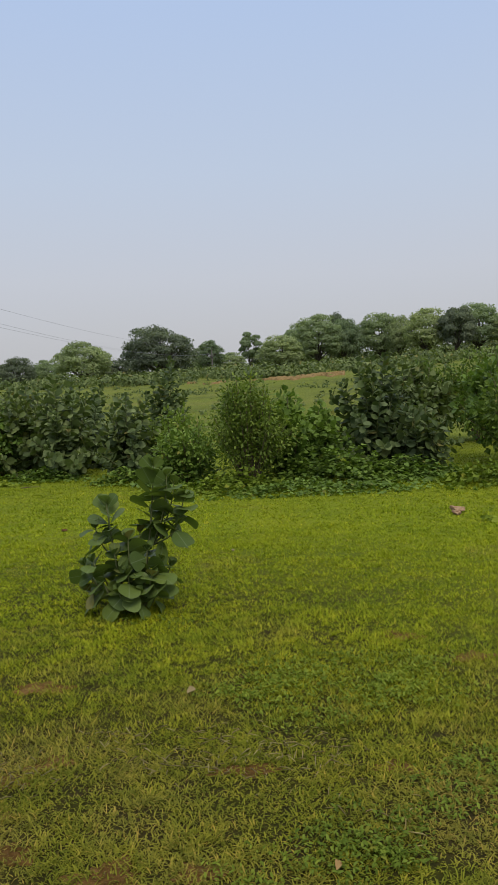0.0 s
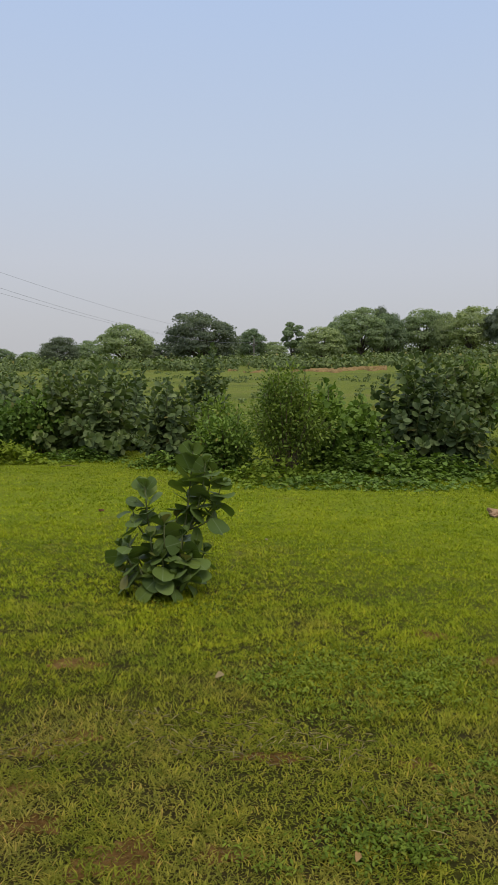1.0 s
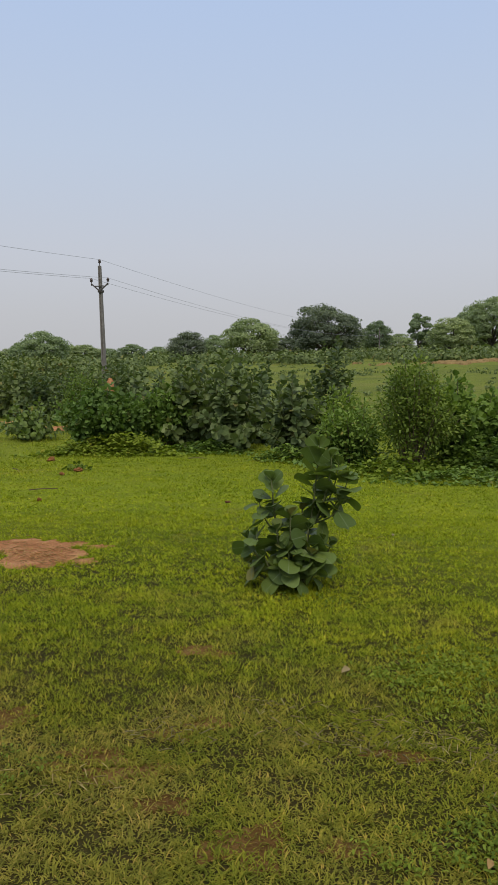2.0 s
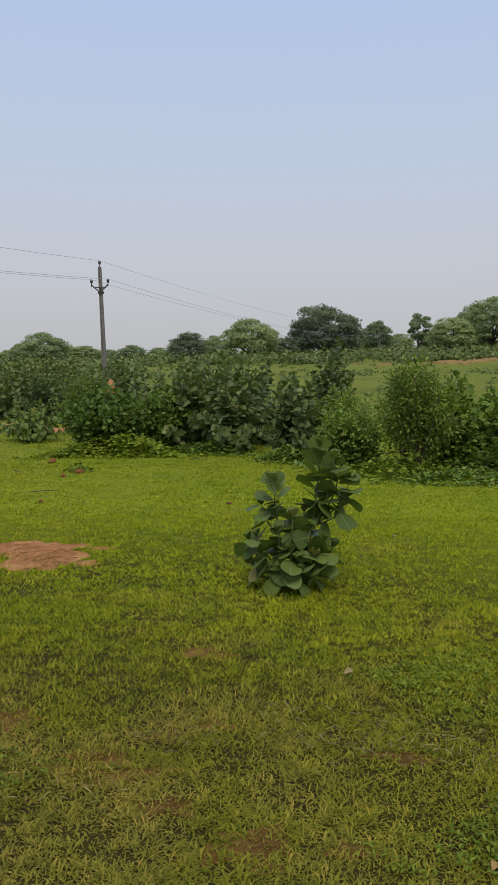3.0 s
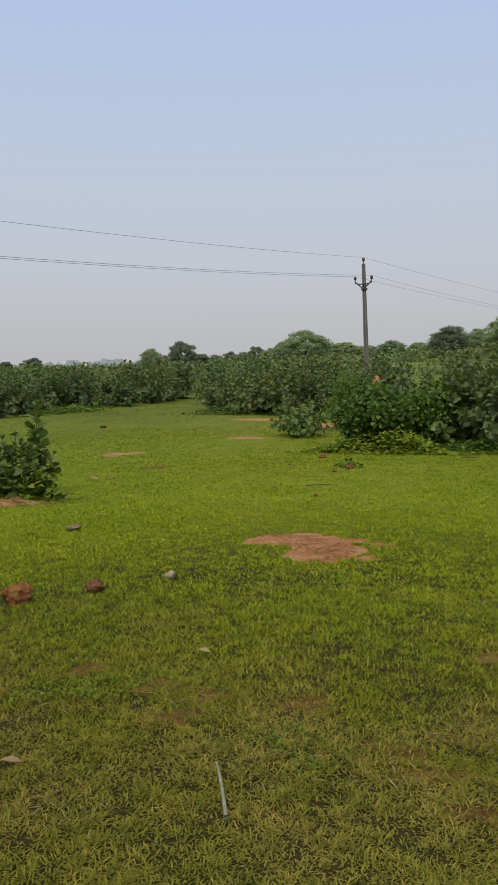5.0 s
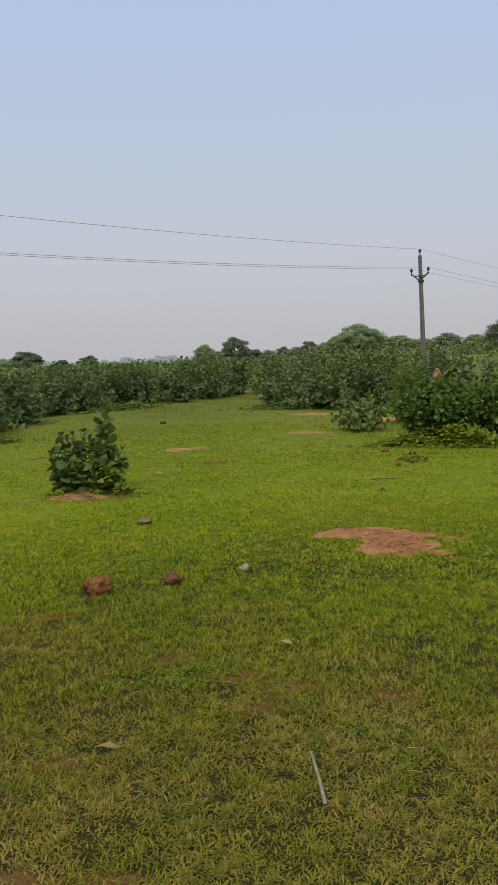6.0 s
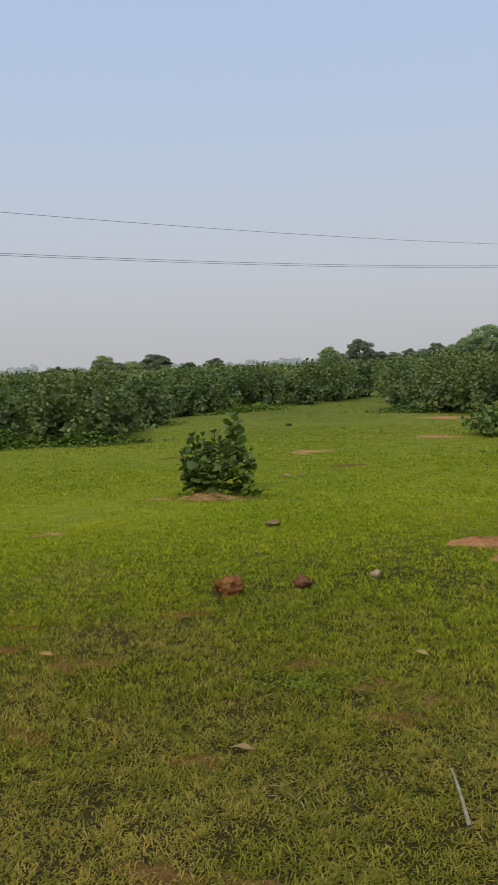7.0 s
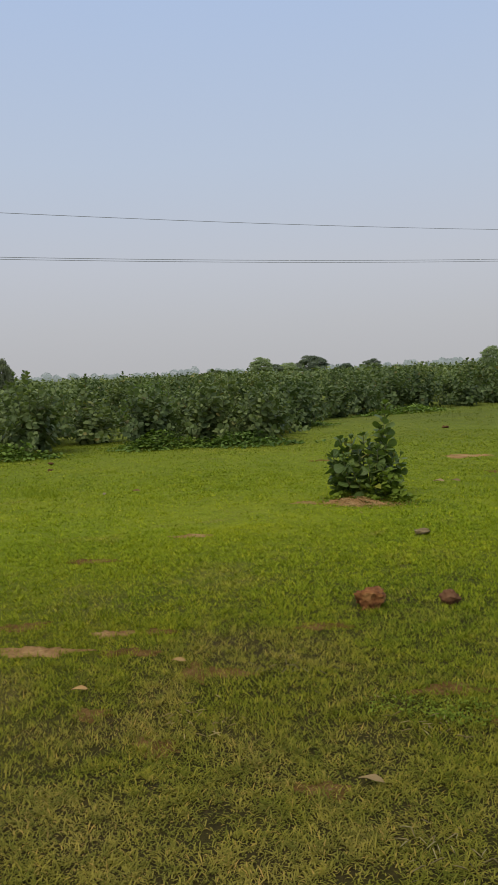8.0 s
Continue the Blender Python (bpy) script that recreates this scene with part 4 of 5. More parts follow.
# ---- distant trees and scrub ----
def tree_kind(name, height, crown_w, crown_low, lumps, cards, card, material, seed, trunk=0.28, label="", open_=0.0):
    """A tapered trunk with limbs and a crown of many clumps of leaves. One unit is a metre; the foot is at the origin."""
    rng = np.random.default_rng(seed)
    root = new(name)
    tagged(root, label, "tree", "trees beyond the scrub")
    fork = max(1.3, crown_low * 0.85)
    pieces = [tube(stem_points((0, 0, -0.3), (rng.normal(0, 0.2), rng.normal(0, 0.2), fork), rng.normal(0, 0.2, 3) * (1, 1, 0)), trunk, trunk * 0.7, 7)]
    centres, radii = [], []
    cz = (height + crown_low) / 2
    for i in range(lumps):
        phi, s = i * 2.399 + rng.normal(0, 0.25), (i + 0.5) / lumps
        up = 1 - 1.75 * s
        ring = math.sqrt(max(0.05, 1 - min(1, abs(up)) ** 2))
        c = np.array([crown_w * 0.72 * ring * math.cos(phi), crown_w * 0.72 * ring * math.sin(phi), cz + up * (height - cz) * 0.78]) * rng.uniform(0.86 - 0.14 * open_, 1.08 + 0.08 * open_, 3)
        centres.append(c)
        radii.append(crown_w * rng.uniform(0.25 - 0.06 * open_, 0.40 - 0.12 * open_))
        if i % 2 == 0:
            pieces.append(tube(stem_points((0, 0, fork * rng.uniform(0.7, 1.0)), c, (0, 0, 0.15 * height)), trunk * 0.4, trunk * 0.1, 5))
    part("trunk", link_mesh("trunk", *join(pieces), M_BARK), root)
    C, A, N = [], [], []
    for c, r in zip(centres, radii):
        d = unit(rng.normal(0, 1, (cards, 3)))
        d[:, 2] = np.where(rng.random(cards) < 0.82, np.abs(d[:, 2]), d[:, 2])
        far = r * rng.uniform(0.60 - 0.3 * open_, 1.10, cards)[:, None] * (1, 1, 0.66)
        C.append(c + d * far)
        N.append(unit(d + rng.normal(0, 0.45, (cards, 3)) + (0, 0, 0.2)))
        A.append(unit(np.cross(d, rng.normal(0, 1, (cards, 3))) + (0, 0, -0.05)))
    C, A, N = np.concatenate(C), np.concatenate(A), np.concatenate(N)
    v, f = leaf_cloud(C, A, N, card * rng.uniform(0.6, 1.4, len(C)), 1.0, CARD_LEAF)
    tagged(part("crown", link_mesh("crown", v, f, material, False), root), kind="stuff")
    return root


ROUND_TXT, DARK_TXT = "rounded green tree with a dense clumped crown", "dark green tree with a loose crown"
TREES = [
    tree_kind("tree", 7.0, 4.4, 1.0, 42, 280, 0.29, M_TREE_HAZED, 101, 0.30, ROUND_TXT),
    tree_kind("tree", 8.0, 4.0, 1.2, 42, 280, 0.29, M_TREE_HAZED, 102, 0.32, ROUND_TXT),
    tree_kind("tree", 7.5, 4.8, -0.2, 60, 270, 0.27, M_TREE_DARK_HAZED, 103, 0.30, DARK_TXT, 0.45),
    tree_kind("tree", 7.0, 2.2, 1.6, 20, 400, 0.26, M_TREE_HAZED, 104, 0.20, "slender tree with a small high crown"),
    tree_kind("tree", 5.5, 3.2, 0.8, 28, 360, 0.26, M_TREE_DARK_HAZED, 105, 0.24, DARK_TXT),
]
KIND_SIZE = [(7.0, 4.4), (8.0, 4.0), (7.5, 4.8), (7.0, 2.2), (5.5, 3.2)]
# azimuth, elevation of the top, half width in degrees, distance, kind
STANDS = [
    (12.95, 2.38, 1.50, 118, 2), (8.35, 3.13, 2.20, 112, 0), (2.93, 4.33, 2.85, 118, 2), (-0.65, 2.98, 1.10, 125, 1), (-3.60, 3.68, 0.85, 120, 3),
    (-5.88, 3.13, 1.75, 108, 1), (-8.5, 4.40, 2.00, 120, 1), (-7.2, 3.9, 1.4, 128, 0), (-10.1, 4.72, 1.30, 130, 2), (-10.4, 4.0, 1.5, 122, 0), (-12.95, 4.33, 1.80, 125, 1), (-14.3, 4.05, 1.1, 122, 0),
    (-16.2, 4.45, 1.85, 118, 1), (-18.2, 4.60, 1.5, 116, 4), (-19.6, 4.62, 1.9, 120, 1), (-22.5, 4.3, 2.0, 118, 1), (-25.5, 4.5, 2.0, 122, 0),
    (10.9, 2.0, 1.2, 135, 0), (5.6, 1.9, 1.3, 130, 4), (6.9, 1.6, 1.0, 120, 4), (0.6, 2.2, 1.0, 140, 0), (-2.2, 2.1, 1.2, 145, 1), (-4.6, 2.4, 1.2, 140, 4),
    (14.95, 1.20, 0.95, 150, 0), (16.85, 1.36, 1.15, 135, 1), (18.6, 1.05, 1.1, 150, 0), (20.3, 1.30, 1.5, 140, 1), (21.3, 1.25, 1.0, 150, 0),
    (22.95, 2.12, 1.85, 110, 0), (24.6, 1.4, 0.9, 130, 1), (25.5, 0.98, 0.8, 160, 0), (26.5, 1.18, 0.7, 170, 4), (27.5, 0.75, 0.6, 180, 0), (28.45, 0.86, 0.55, 170, 4), (29.5, 0.60, 0.7, 180, 1),
    (30.6, 0.72, 0.8, 150, 4), (31.9, 1.64, 1.05, 140, 4), (34.15, 1.08, 0.85, 130, 1), (33.2, 0.6, 0.7, 190, 0),
    (42.35, 0.62, 0.72, 150, 4), (44.2, 0.38, 0.55, 190, 4), (46.55, 1.02, 1.15, 140, 4), (48.3, 0.52, 0.9, 180, 0), (49.4, 0.50, 0.8, 170, 4), (50.3, 0.96, 0.9, 150, 1), (53.5, 0.25, 0.9, 190, 4), (68.6, 1.6, 0.9, 60, 4),
]
used = set()
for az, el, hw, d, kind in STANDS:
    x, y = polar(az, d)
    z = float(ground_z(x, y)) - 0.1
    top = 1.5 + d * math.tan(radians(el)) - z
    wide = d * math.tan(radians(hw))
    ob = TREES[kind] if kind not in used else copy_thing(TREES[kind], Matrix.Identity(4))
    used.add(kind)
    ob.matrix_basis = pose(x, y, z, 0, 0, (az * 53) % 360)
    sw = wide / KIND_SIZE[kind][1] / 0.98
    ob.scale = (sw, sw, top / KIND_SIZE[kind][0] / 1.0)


def far_scrub():
    """Low scrub between the fields and the trees, too far off to count."""
    rng = np.random.default_rng(9)
    C, N, A, L = [], [], [], []
    for _ in range(1150):
        az = rng.uniform(-30, 78)
        if az < 12 and rng.random() < 0.4:
            continue
        d = rng.uniform(84, 130) if az < 12 else rng.uniform(48, 150)
        if rng.random() < 0.12 and az < -12:
            d = rng.uniform(32, 80)
        x, y = polar(az, d)
        r = rng.uniform(0.6, 2.4) * (0.6 if d < 80 else 1.0)
        n = 100
        q = unit(rng.normal(0, 1, (n, 3)))
        q[:, 2] = np.abs(q[:, 2])
        C.append(np.array([x, y, float(ground_z(x, y)) + 0.1]) + q * r * rng.uniform(0.6, 1.05, (n, 1)) * (1, 1, 0.75))
        N.append(unit(q + rng.normal(0, 0.5, (n, 3))))
        A.append(unit(np.cross(q, rng.normal(0, 1, (n, 3)))))
        L.append(0.42 * rng.uniform(0.6, 1.4, n) * (0.6 if d < 80 else 1.0))
    # taller thicket behind the trees
    for i in range(500):
        az, d = rng.uniform(-30, 30) if i < 330 else rng.uniform(-28, -5), rng.uniform(126, 165)
        x, y = polar(az, d)
        r, n = rng.uniform(1.4, 2.8) * (1.45 if az < -5 else 1.0), 100
        q = unit(rng.normal(0, 1, (n, 3)))
        q[:, 2] = np.abs(q[:, 2])
        C.append(np.array([x, y, float(ground_z(x, y))]) + q * r * rng.uniform(0.6, 1.05, (n, 1)))
        N.append(unit(q + rng.normal(0, 0.5, (n, 3))))
        A.append(unit(np.cross(q, rng.normal(0, 1, (n, 3)))))
        L.append(0.55 * rng.uniform(0.6, 1.4, n))
    # tussocks dotted over the pasture
    for _ in range(260):
        az, d = rng.uniform(-22, 13), rng.uniform(24, 92)
        x, y = polar(az, d)
        if -12 < az < -4.5 and 66 < d < 90:
            continue
        r, n = rng.uniform(0.10, 0.34) * (1 if d < 50 else 1.6), 34
        q = unit(rng.normal(0, 1, (n, 3)))
        q[:, 2] = np.abs(q[:, 2])
        lump = 0.25 * noise.noise(Vector((x * 0.06, y * 0.06, 3))) * min(1, max(0, (d - 22) / 40))
        C.append(np.array([x, y, float(ground_z(x, y)) + lump]) + q * r * rng.uniform(0.4, 1.05, (n, 1)) * (1, 1, 0.7))
        N.append(unit(q + rng.normal(0, 0.5, (n, 3))))
        A.append(unit(np.cross(q, rng.normal(0, 1, (n, 3))) + (0, 0, 0.4)))
        L.append(0.28 * r * rng.uniform(0.6, 1.4, n) + 0.04)
    v, f = leaf_cloud(np.concatenate(C), np.concatenate(A), np.concatenate(N), np.concatenate(L), 1.0, CARD_LEAF)
    ob = new("distant_scrub", link_mesh("distant_scrub", v, f, M_HEDGE, False))
    tagged(ob, "belt of low green scrub before distant trees", "scrub", kind="stuff")


far_scrub()


def far_woods():
    """The last line of woods on the horizon."""
    rng = np.random.default_rng(10)
    C, N, A, L = [], [], [], []
    for _ in range(420):
        az, d = rng.uniform(-32, 82), rng.uniform(620, 800)
        x, y = polar(az, d)
        r = rng.uniform(2.0, 3.6)
        h = rng.uniform(2.0, 6.5) + 1.2 * math.sin(az * 0.7)
        n = 70
        q = unit(rng.normal(0, 1, (n, 3)))
        C.append(np.array([x, y, float(ground_z(x, y)) + h * 0.5]) + q * (r, r, h * 0.5))
        N.append(unit(q + rng.normal(0, 0.4, (n, 3))))
        A.append(unit(np.cross(q, rng.normal(0, 1, (n, 3)))))
        L.append(2.6 * rng.uniform(0.6, 1.3, n))
    v, f = leaf_cloud(np.concatenate(C), np.concatenate(A), np.concatenate(N), np.concatenate(L), 1.0, CARD_LEAF)
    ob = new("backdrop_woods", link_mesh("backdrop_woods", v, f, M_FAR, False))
    tagged(ob, "hazy grey-green line of woods on the horizon", "woods", kind="structure")


far_woods()


# ---- power line ----
LINE = unit(np.array([14.1, 78.6]))        # ground direction of the line
ACROSS = np.array([LINE[1], -LINE[0]])


def box_beam(p, q, w0, d0, w1, d1, across):
    """A tapered square beam from p to q."""
    p, q, a = np.array(p, float), np.array(q, float), np.array([*across, 0.0])
    b = unit(np.cross(unit(q - p), a))
    v = [c + s * a * w / 2 + t * b * d / 2 for c, w, d in ((p, w0, d0), (q, w1, d1)) for s, t in ((-1, -1), (1, -1), (1, 1), (-1, 1))]
    return np.array(v), np.array([(0, 1, 5, 4), (1, 2, 6, 5), (2, 3, 7, 6), (3, 0, 4, 7), (3, 2, 1, 0), (4, 5, 6, 7)])


INSULATOR = lathe([(0.0, 0.0), (0.018, 0.0), (0.018, 0.10), (0.055, 0.11), (0.075, 0.13), (0.055, 0.16), (0.060, 0.18), (0.080, 0.20), (0.060, 0.24), (0.040, 0.26), (0.045, 0.285), (0.0, 0.30)])


def power_pole(x, y, height, lean, label):
    root = new("power_pole")
    tagged(root, label, "utility pole", "poles of the power line")
    top = np.array([lean, 0, height])
    a = np.array([*ACROSS, 0.0])
    shaft = [box_beam((0, 0, -0.5), top, 0.08, 0.10, 0.05, 0.07, ACROSS)]
    for s in (-1, 1):
        shaft.append(box_beam(a * 0.068 * s - (0, 0, 0.5), top + a * 0.042 * s, 0.064, 0.20, 0.042, 0.13, ACROSS))
    part("shaft", link_mesh("shaft", *join(shaft), M_POLE, False), root)
    f = np.array([*LINE, 0.0]) * -0.10
    at = top * ((height - 1.22) / height)
    high = top * ((height - 0.98) / height)
    bar = [box_beam(high + f - a * 0.25, high + f + a * 0.25, 0.05, 0.05, 0.05, 0.05, LINE)]
    for s in (-1, 1):
        bar.append(box_beam(at + f, at + f + a * 0.45 * s + (0, 0, 0.36), 0.06, 0.05, 0.06, 0.05, LINE))
    part("crossarm", link_mesh("crossarm", *join(bar), M_STEEL, False), root, "rusty steel V-shaped crossarm")
    part("clamp", link_mesh("clamp", *box_beam(at - (0, 0, 0.06), at + (0, 0, 0.06), 0.22, 0.22, 0.22, 0.22, ACROSS), M_STEEL, False), root)
    part("bracket", link_mesh("bracket", *tube([top - (0, 0, 0.25), top - (0, 0, 0.02), top + (0, 0, 0.10)], 0.025, 0.02, 6), M_STEEL), root)
    ends = []
    for p in (top + (0, 0, 0.02), at + f - a * 0.45 + (0, 0, 0.34), at + f + a * 0.45 + (0, 0, 0.34)):
        ins = part("insulator", link_mesh("insulator", *INSULATOR, M_PORCELAIN), root, "brown porcelain pin insulator")
        ins.location = p
        part("pin", link_mesh("pin", *tube([(0, 0, -0.08), (0, 0, 0.0), (0, 0, 0.12)], 0.013, 0.013, 6), M_STEEL), ins, "rusty steel pin")
        for i in (0, 1):
            part("nut", link_mesh("nut", *lathe([(0.0, -0.05), (0.028, -0.05), (0.028, -0.028), (0.0, -0.028)], 6), M_STEEL), ins).location = (0, 0, 0.026 * i)
        ends.append(p + (0, 0, 0.28))
    z = float(ground_z(x, y))
    root.location = (x, y, z)
    return [e + (x, y, z) for e in ends]


NEAR_POLE = power_pole(-12.58, 37.3, 6.24 - float(ground_z(-12.58, 37.3)), -0.20, "leaning grey concrete power pole with three insulators")
FAR_POLE = power_pole(1.70, 116.0, 6.50 - float(ground_z(1.7, 116.0)), 0.0, "distant concrete power pole among trees")
BACK_POLE = power_pole(-26.6, -41.3, 6.3, 0.0, "concrete power pole carrying the same line")


def wire(p, q, sag):
    s = np.linspace(0, 1, 60)[:, None]
    pts = p + (q - p) * s - np.array([0, 0, 1.0]) * sag * 4 * s * (1 - s)
    ob = new("power_wire", link_mesh("power_wire", *tube(pts, 0.0065, 0.0065, 5), M_WIRE))
    tagged(ob, "sagging grey aluminium wire between concrete poles", "wire", "wires of the power line")


for i, sag in enumerate((1.28, 1.37, 1.46)):
    wire(NEAR_POLE[i], BACK_POLE[i], sag)
    wire(NEAR_POLE[i], FAR_POLE[i], 0.9 + 0.1 * i)


# ---- stones, sticks and dead leaves on the lawn ----
def stone(x, y, size, material, label, seed, name="stone", sunk=0.25, rough=0):
    rng = np.random.default_rng(seed)
    bm = bmesh.new()
    bmesh.ops.create_icosphere(bm, subdivisions=4 if rough else 3, radius=1.0)
    cuts = [(unit(rng.normal(0, 1, 3)), rng.uniform(0.52, 0.88)) for _ in range(12)]
    for v in bm.verts:
        c = np.array(v.co)
        for nrm, d in cuts:
            over = c @ nrm - d
            if over > 0:
                c = c - nrm * over * 0.97
        c = c * (1 + 0.22 * noise.noise(Vector(c * 2.2 + seed)) + 0.09 * noise.noise(Vector(c * 7 + seed)))
        if rough:
            # broken ledges and pits
            ledge = noise.noise(Vector((c[0] * 1.6, c[1] * 1.6, c[2] * 5.0)) + Vector((seed, 0, 0)))
            pit = abs(noise.noise(Vector(c * 3.4 + 2 * seed)))
            c = c * (1 + rough * (0.16 * math.copysign(min(1.0, abs(ledge) * 5), ledge) - 0.20 * max(0.0, 0.16 - pit) / 0.16 + 0.05 * noise.noise(Vector(c * 14 + seed))))
        v.co = Vector(c * np.array(size))
    for f in bm.faces:
        f.smooth = True
    me = bpy.data.meshes.new(name)
    bm.to_mesh(me)
    bm.free()
    me.materials.append(material)
    ob = new(name, me)
    ob.matrix_basis = pose(x, y, float(ground_z(x, y)) + size[2] * (1 - sunk) * 0.9, 0, 0, rng.uniform(0, 360))
    tagged(ob, label, "stone")


stone(-3.64, 3.67, (0.122, 0.104, 0.100), M_RED_STONE, "rough rust-red laterite stone lying on turf", 201, sunk=0.42, rough=0.8)
stone(-3.33, 4.06, (0.070, 0.062, 0.058), M_BROWN_STONE, "dark brown rounded stone lying on turf", 202, rough=0.45)
stone(-3.05, 4.56, (0.050, 0.044, 0.036), M_PALE_STONE, "small pale grey stone on turf", 213)
stone(-4.82, 5.62, (0.085, 0.075, 0.040), M_GREY_STONE, "low mottled grey stone sunk in turf", 205, sunk=0.5, rough=0.6)
stone(2.86, 8.33, (0.085, 0.060, 0.048), M_PINK_STONE, "pinkish broken stone lying on turf", 226, rough=0.5)
stone(2.80, 8.21, (0.070, 0.045, 0.030), M_PINK_STONE, "flat pinkish stone chip beside a larger one", 227, rough=0.5)
for x, y, size, seed in ((-3.93, 10.10, 0.050, 207), (-3.84, 10.45, 0.072, 208), (-4.68, 11.55, 0.072, 209), (-3.39, 8.12, 0.040, 217), (-14.10, 8.86, 0.11, 211)):
    stone(x, y, (size, size * 0.8, size * 0.55), M_RED_STONE, "crumbly red earth clod on turf", seed, "clod", rough=0.8)
for x, y, size, seed in ((-1.34, 8.34, 0.045, 218), (-13.5, 6.05, 0.07, 219), (-12.6, 5.62, 0.06, 220), (-12.0, 15.45, 0.11, 221)):
    stone(x, y, (size, size * 0.7, size * 0.4), M_BROWN_STONE, "flat dark brown clod on turf", seed, "clod", rough=0.6)
stone(-6.55, 7.0, (0.035, 0.03, 0.03), M_PALE_STONE, "pale stone on a red earth mound", 212)
stone(-0.02, 9.36, (0.05, 0.03, 0.012), M_PINK_STONE, "small pinkish stone chip in turf", 214)
stone(-9.4, 4.9, (0.03, 0.025, 0.02), M_PALE_STONE, "small pale grey stone on turf", 215)
stone(0.38, 6.94, (0.022, 0.016, 0.012), M_PALE_STONE, "pale flat stone chip in grass", 216)


def dead_leaf(x, y, size, turn, tilt, material, label, seed):
    rng = np.random.default_rng(seed)
    v, f = leaf_form([(0, 0.03), (0.12, 0.17), (0.35, 0.32), (0.62, 0.36), (0.84, 0.25), (1.0, 0.02)], 0.5, 0.25, 0.06)
    v = v + rng.normal(0, 0.015, v.shape)
    under = v - (0, 0, 0.012)
    n = len(v)
    ob = new("dead_leaf", link_mesh("dead_leaf", np.concatenate([v, under]), np.concatenate([f, f[:, ::-1] + n]), material))
    ob.matrix_basis = pose(x, y, float(ground_z(x, y)) + 0.030, tilt, -4, turn) @ Matrix.Diagonal((size, size * 0.6, size * 0.6, 1))
    tagged(ob, label, "leaf", "dead leaves on the lawn")


dead_leaf(0.04, 3.69, 0.078, 60, 25, M_STRAW, "pale curled dead leaf lying on clover", 301)
dead_leaf(-2.21, 2.03, 0.095, 35, -4, M_DEAD_LEAF, "dry brown dead leaf lying on grass", 302)
dead_leaf(0.51, 2.27, 0.055, 70, 20, M_DEAD_LEAF, "dry brown dead leaf lying on grass", 303)
dead_leaf(-3.70, 2.20, 0.075, 40, 12, M_DEAD_LEAF, "dry brown dead leaf lying on grass", 304)
dead_leaf(-2.12, 3.36, 0.075, 10, 8, M_STRAW, "pale dry leaf lying on grass", 308)
dead_leaf(-3.71, 1.63, 0.080, 60, 10, M_DEAD_LEAF, "pale dry leaf lying on grass", 309)
dead_leaf(-6.66, 8.15, 0.15, 40, 15, M_DEAD_LEAF, "yellow-brown dead leaf lying on grass", 305)
dead_leaf(-6.52, 8.34, 0.12, 15, 15, M_DEAD_LEAF, "dry brown dead leaf lying on grass", 306)
dead_leaf(-9.2, 5.2, 0.12, 80, 15, M_DEAD_LEAF, "dry brown dead leaf lying on grass", 307)

stick_pts = stem_points((-1.445, 2.375, 0.036), (-1.242, 2.075, 0.038), (0.012, 0.006, 0.0), 12)
stick = new("stick", link_mesh("stick", *tube(stick_pts, 0.0045, 0.0075, 7), M_STICK))
tagged(stick, "thin pale peeled stick lying in the grass", "stick")


for p, q in (((-2.62, 12.02, 0.03), (-2.32, 11.98, 0.04)), ((-3.75, 8.66, 0.03), (-3.45, 8.78, 0.035)), ((-4.78, 10.42, 0.03), (-4.50, 10.02, 0.04))):
    twig = new("twig", link_mesh("twig", *tube(stem_points(p, q, (0.05, 0.08, 0.02), 8), 0.007, 0.004, 5), M_TWIG))
    tagged(twig, "thin dark broken twig lying on turf", "twig", "twigs on the lawn")


def straw_wisp(x, y, count, seed):
    bedded = count > 70
    rng = np.random.default_rng(seed)
    d = rng.uniform(0, 2 * np.pi, count)
    C = np.stack([rng.normal(0, 0.16 if bedded else 0.12, count), rng.normal(0, 0.14 if bedded else 0.09, count), rng.uniform(0.004, 0.012 if bedded else 0.04, count)], -1)
    A = np.stack([np.cos(d), np.sin(d), rng.normal(0, 0.03 if bedded else 0.12, count)], -1)
    # on the little mound the straw follows its rise
    C[:, 2] += 0.050 * np.clip(1 - ((C[:, 0] + x + 6.36) ** 2 + (C[:, 1] + y - 6.46) ** 2) / 0.085, 0, 1)
    v, f = leaf_cloud(C, A, np.tile((0, 0, 1.0), (count, 1)), rng.uniform(0.03, 0.065, count), 0.18, SLIM_LEAF)
    ob = new("straw", link_mesh("straw", v, f, M_LITTER if bedded else M_STRAW))
    ob.location = (x, y, 0.012)
    tagged(ob, "wisp of dry straw-coloured grass on turf", "straw", kind="stuff")


for i, (x, y, n) in enumerate(((0.27, 3.15, 30), (-0.20, 3.25, 40), (0.05, 3.05, 40), (-2.35, 5.75, 160), (-2.7, 5.9, 90), (-6.28, 6.42, 220), (-6.50, 6.32, 160), (-6.1, 6.55, 160), (-2.25, 5.60, 120), (-2.5, 5.85, 120), (0.7, 2.6, 15), (-3.2, 2.6, 20), (0.30, 3.0, 50), (0.52, 2.95, 40), (-0.62, 2.95, 40), (-0.9, 2.55, 30), (-1.9, 2.8, 40), (-2.35, 2.55, 25), (-1.75, 1.9, 30), (-3.0, 1.9, 30))):
    straw_wisp(x, y, n, 400 + i)


# ---- turf ----
def hashed(i, j, seed):
    h = np.sin(i * 127.1 + j * 311.7 + seed * 74.7) * 43758.5453
    return h - np.floor(h)


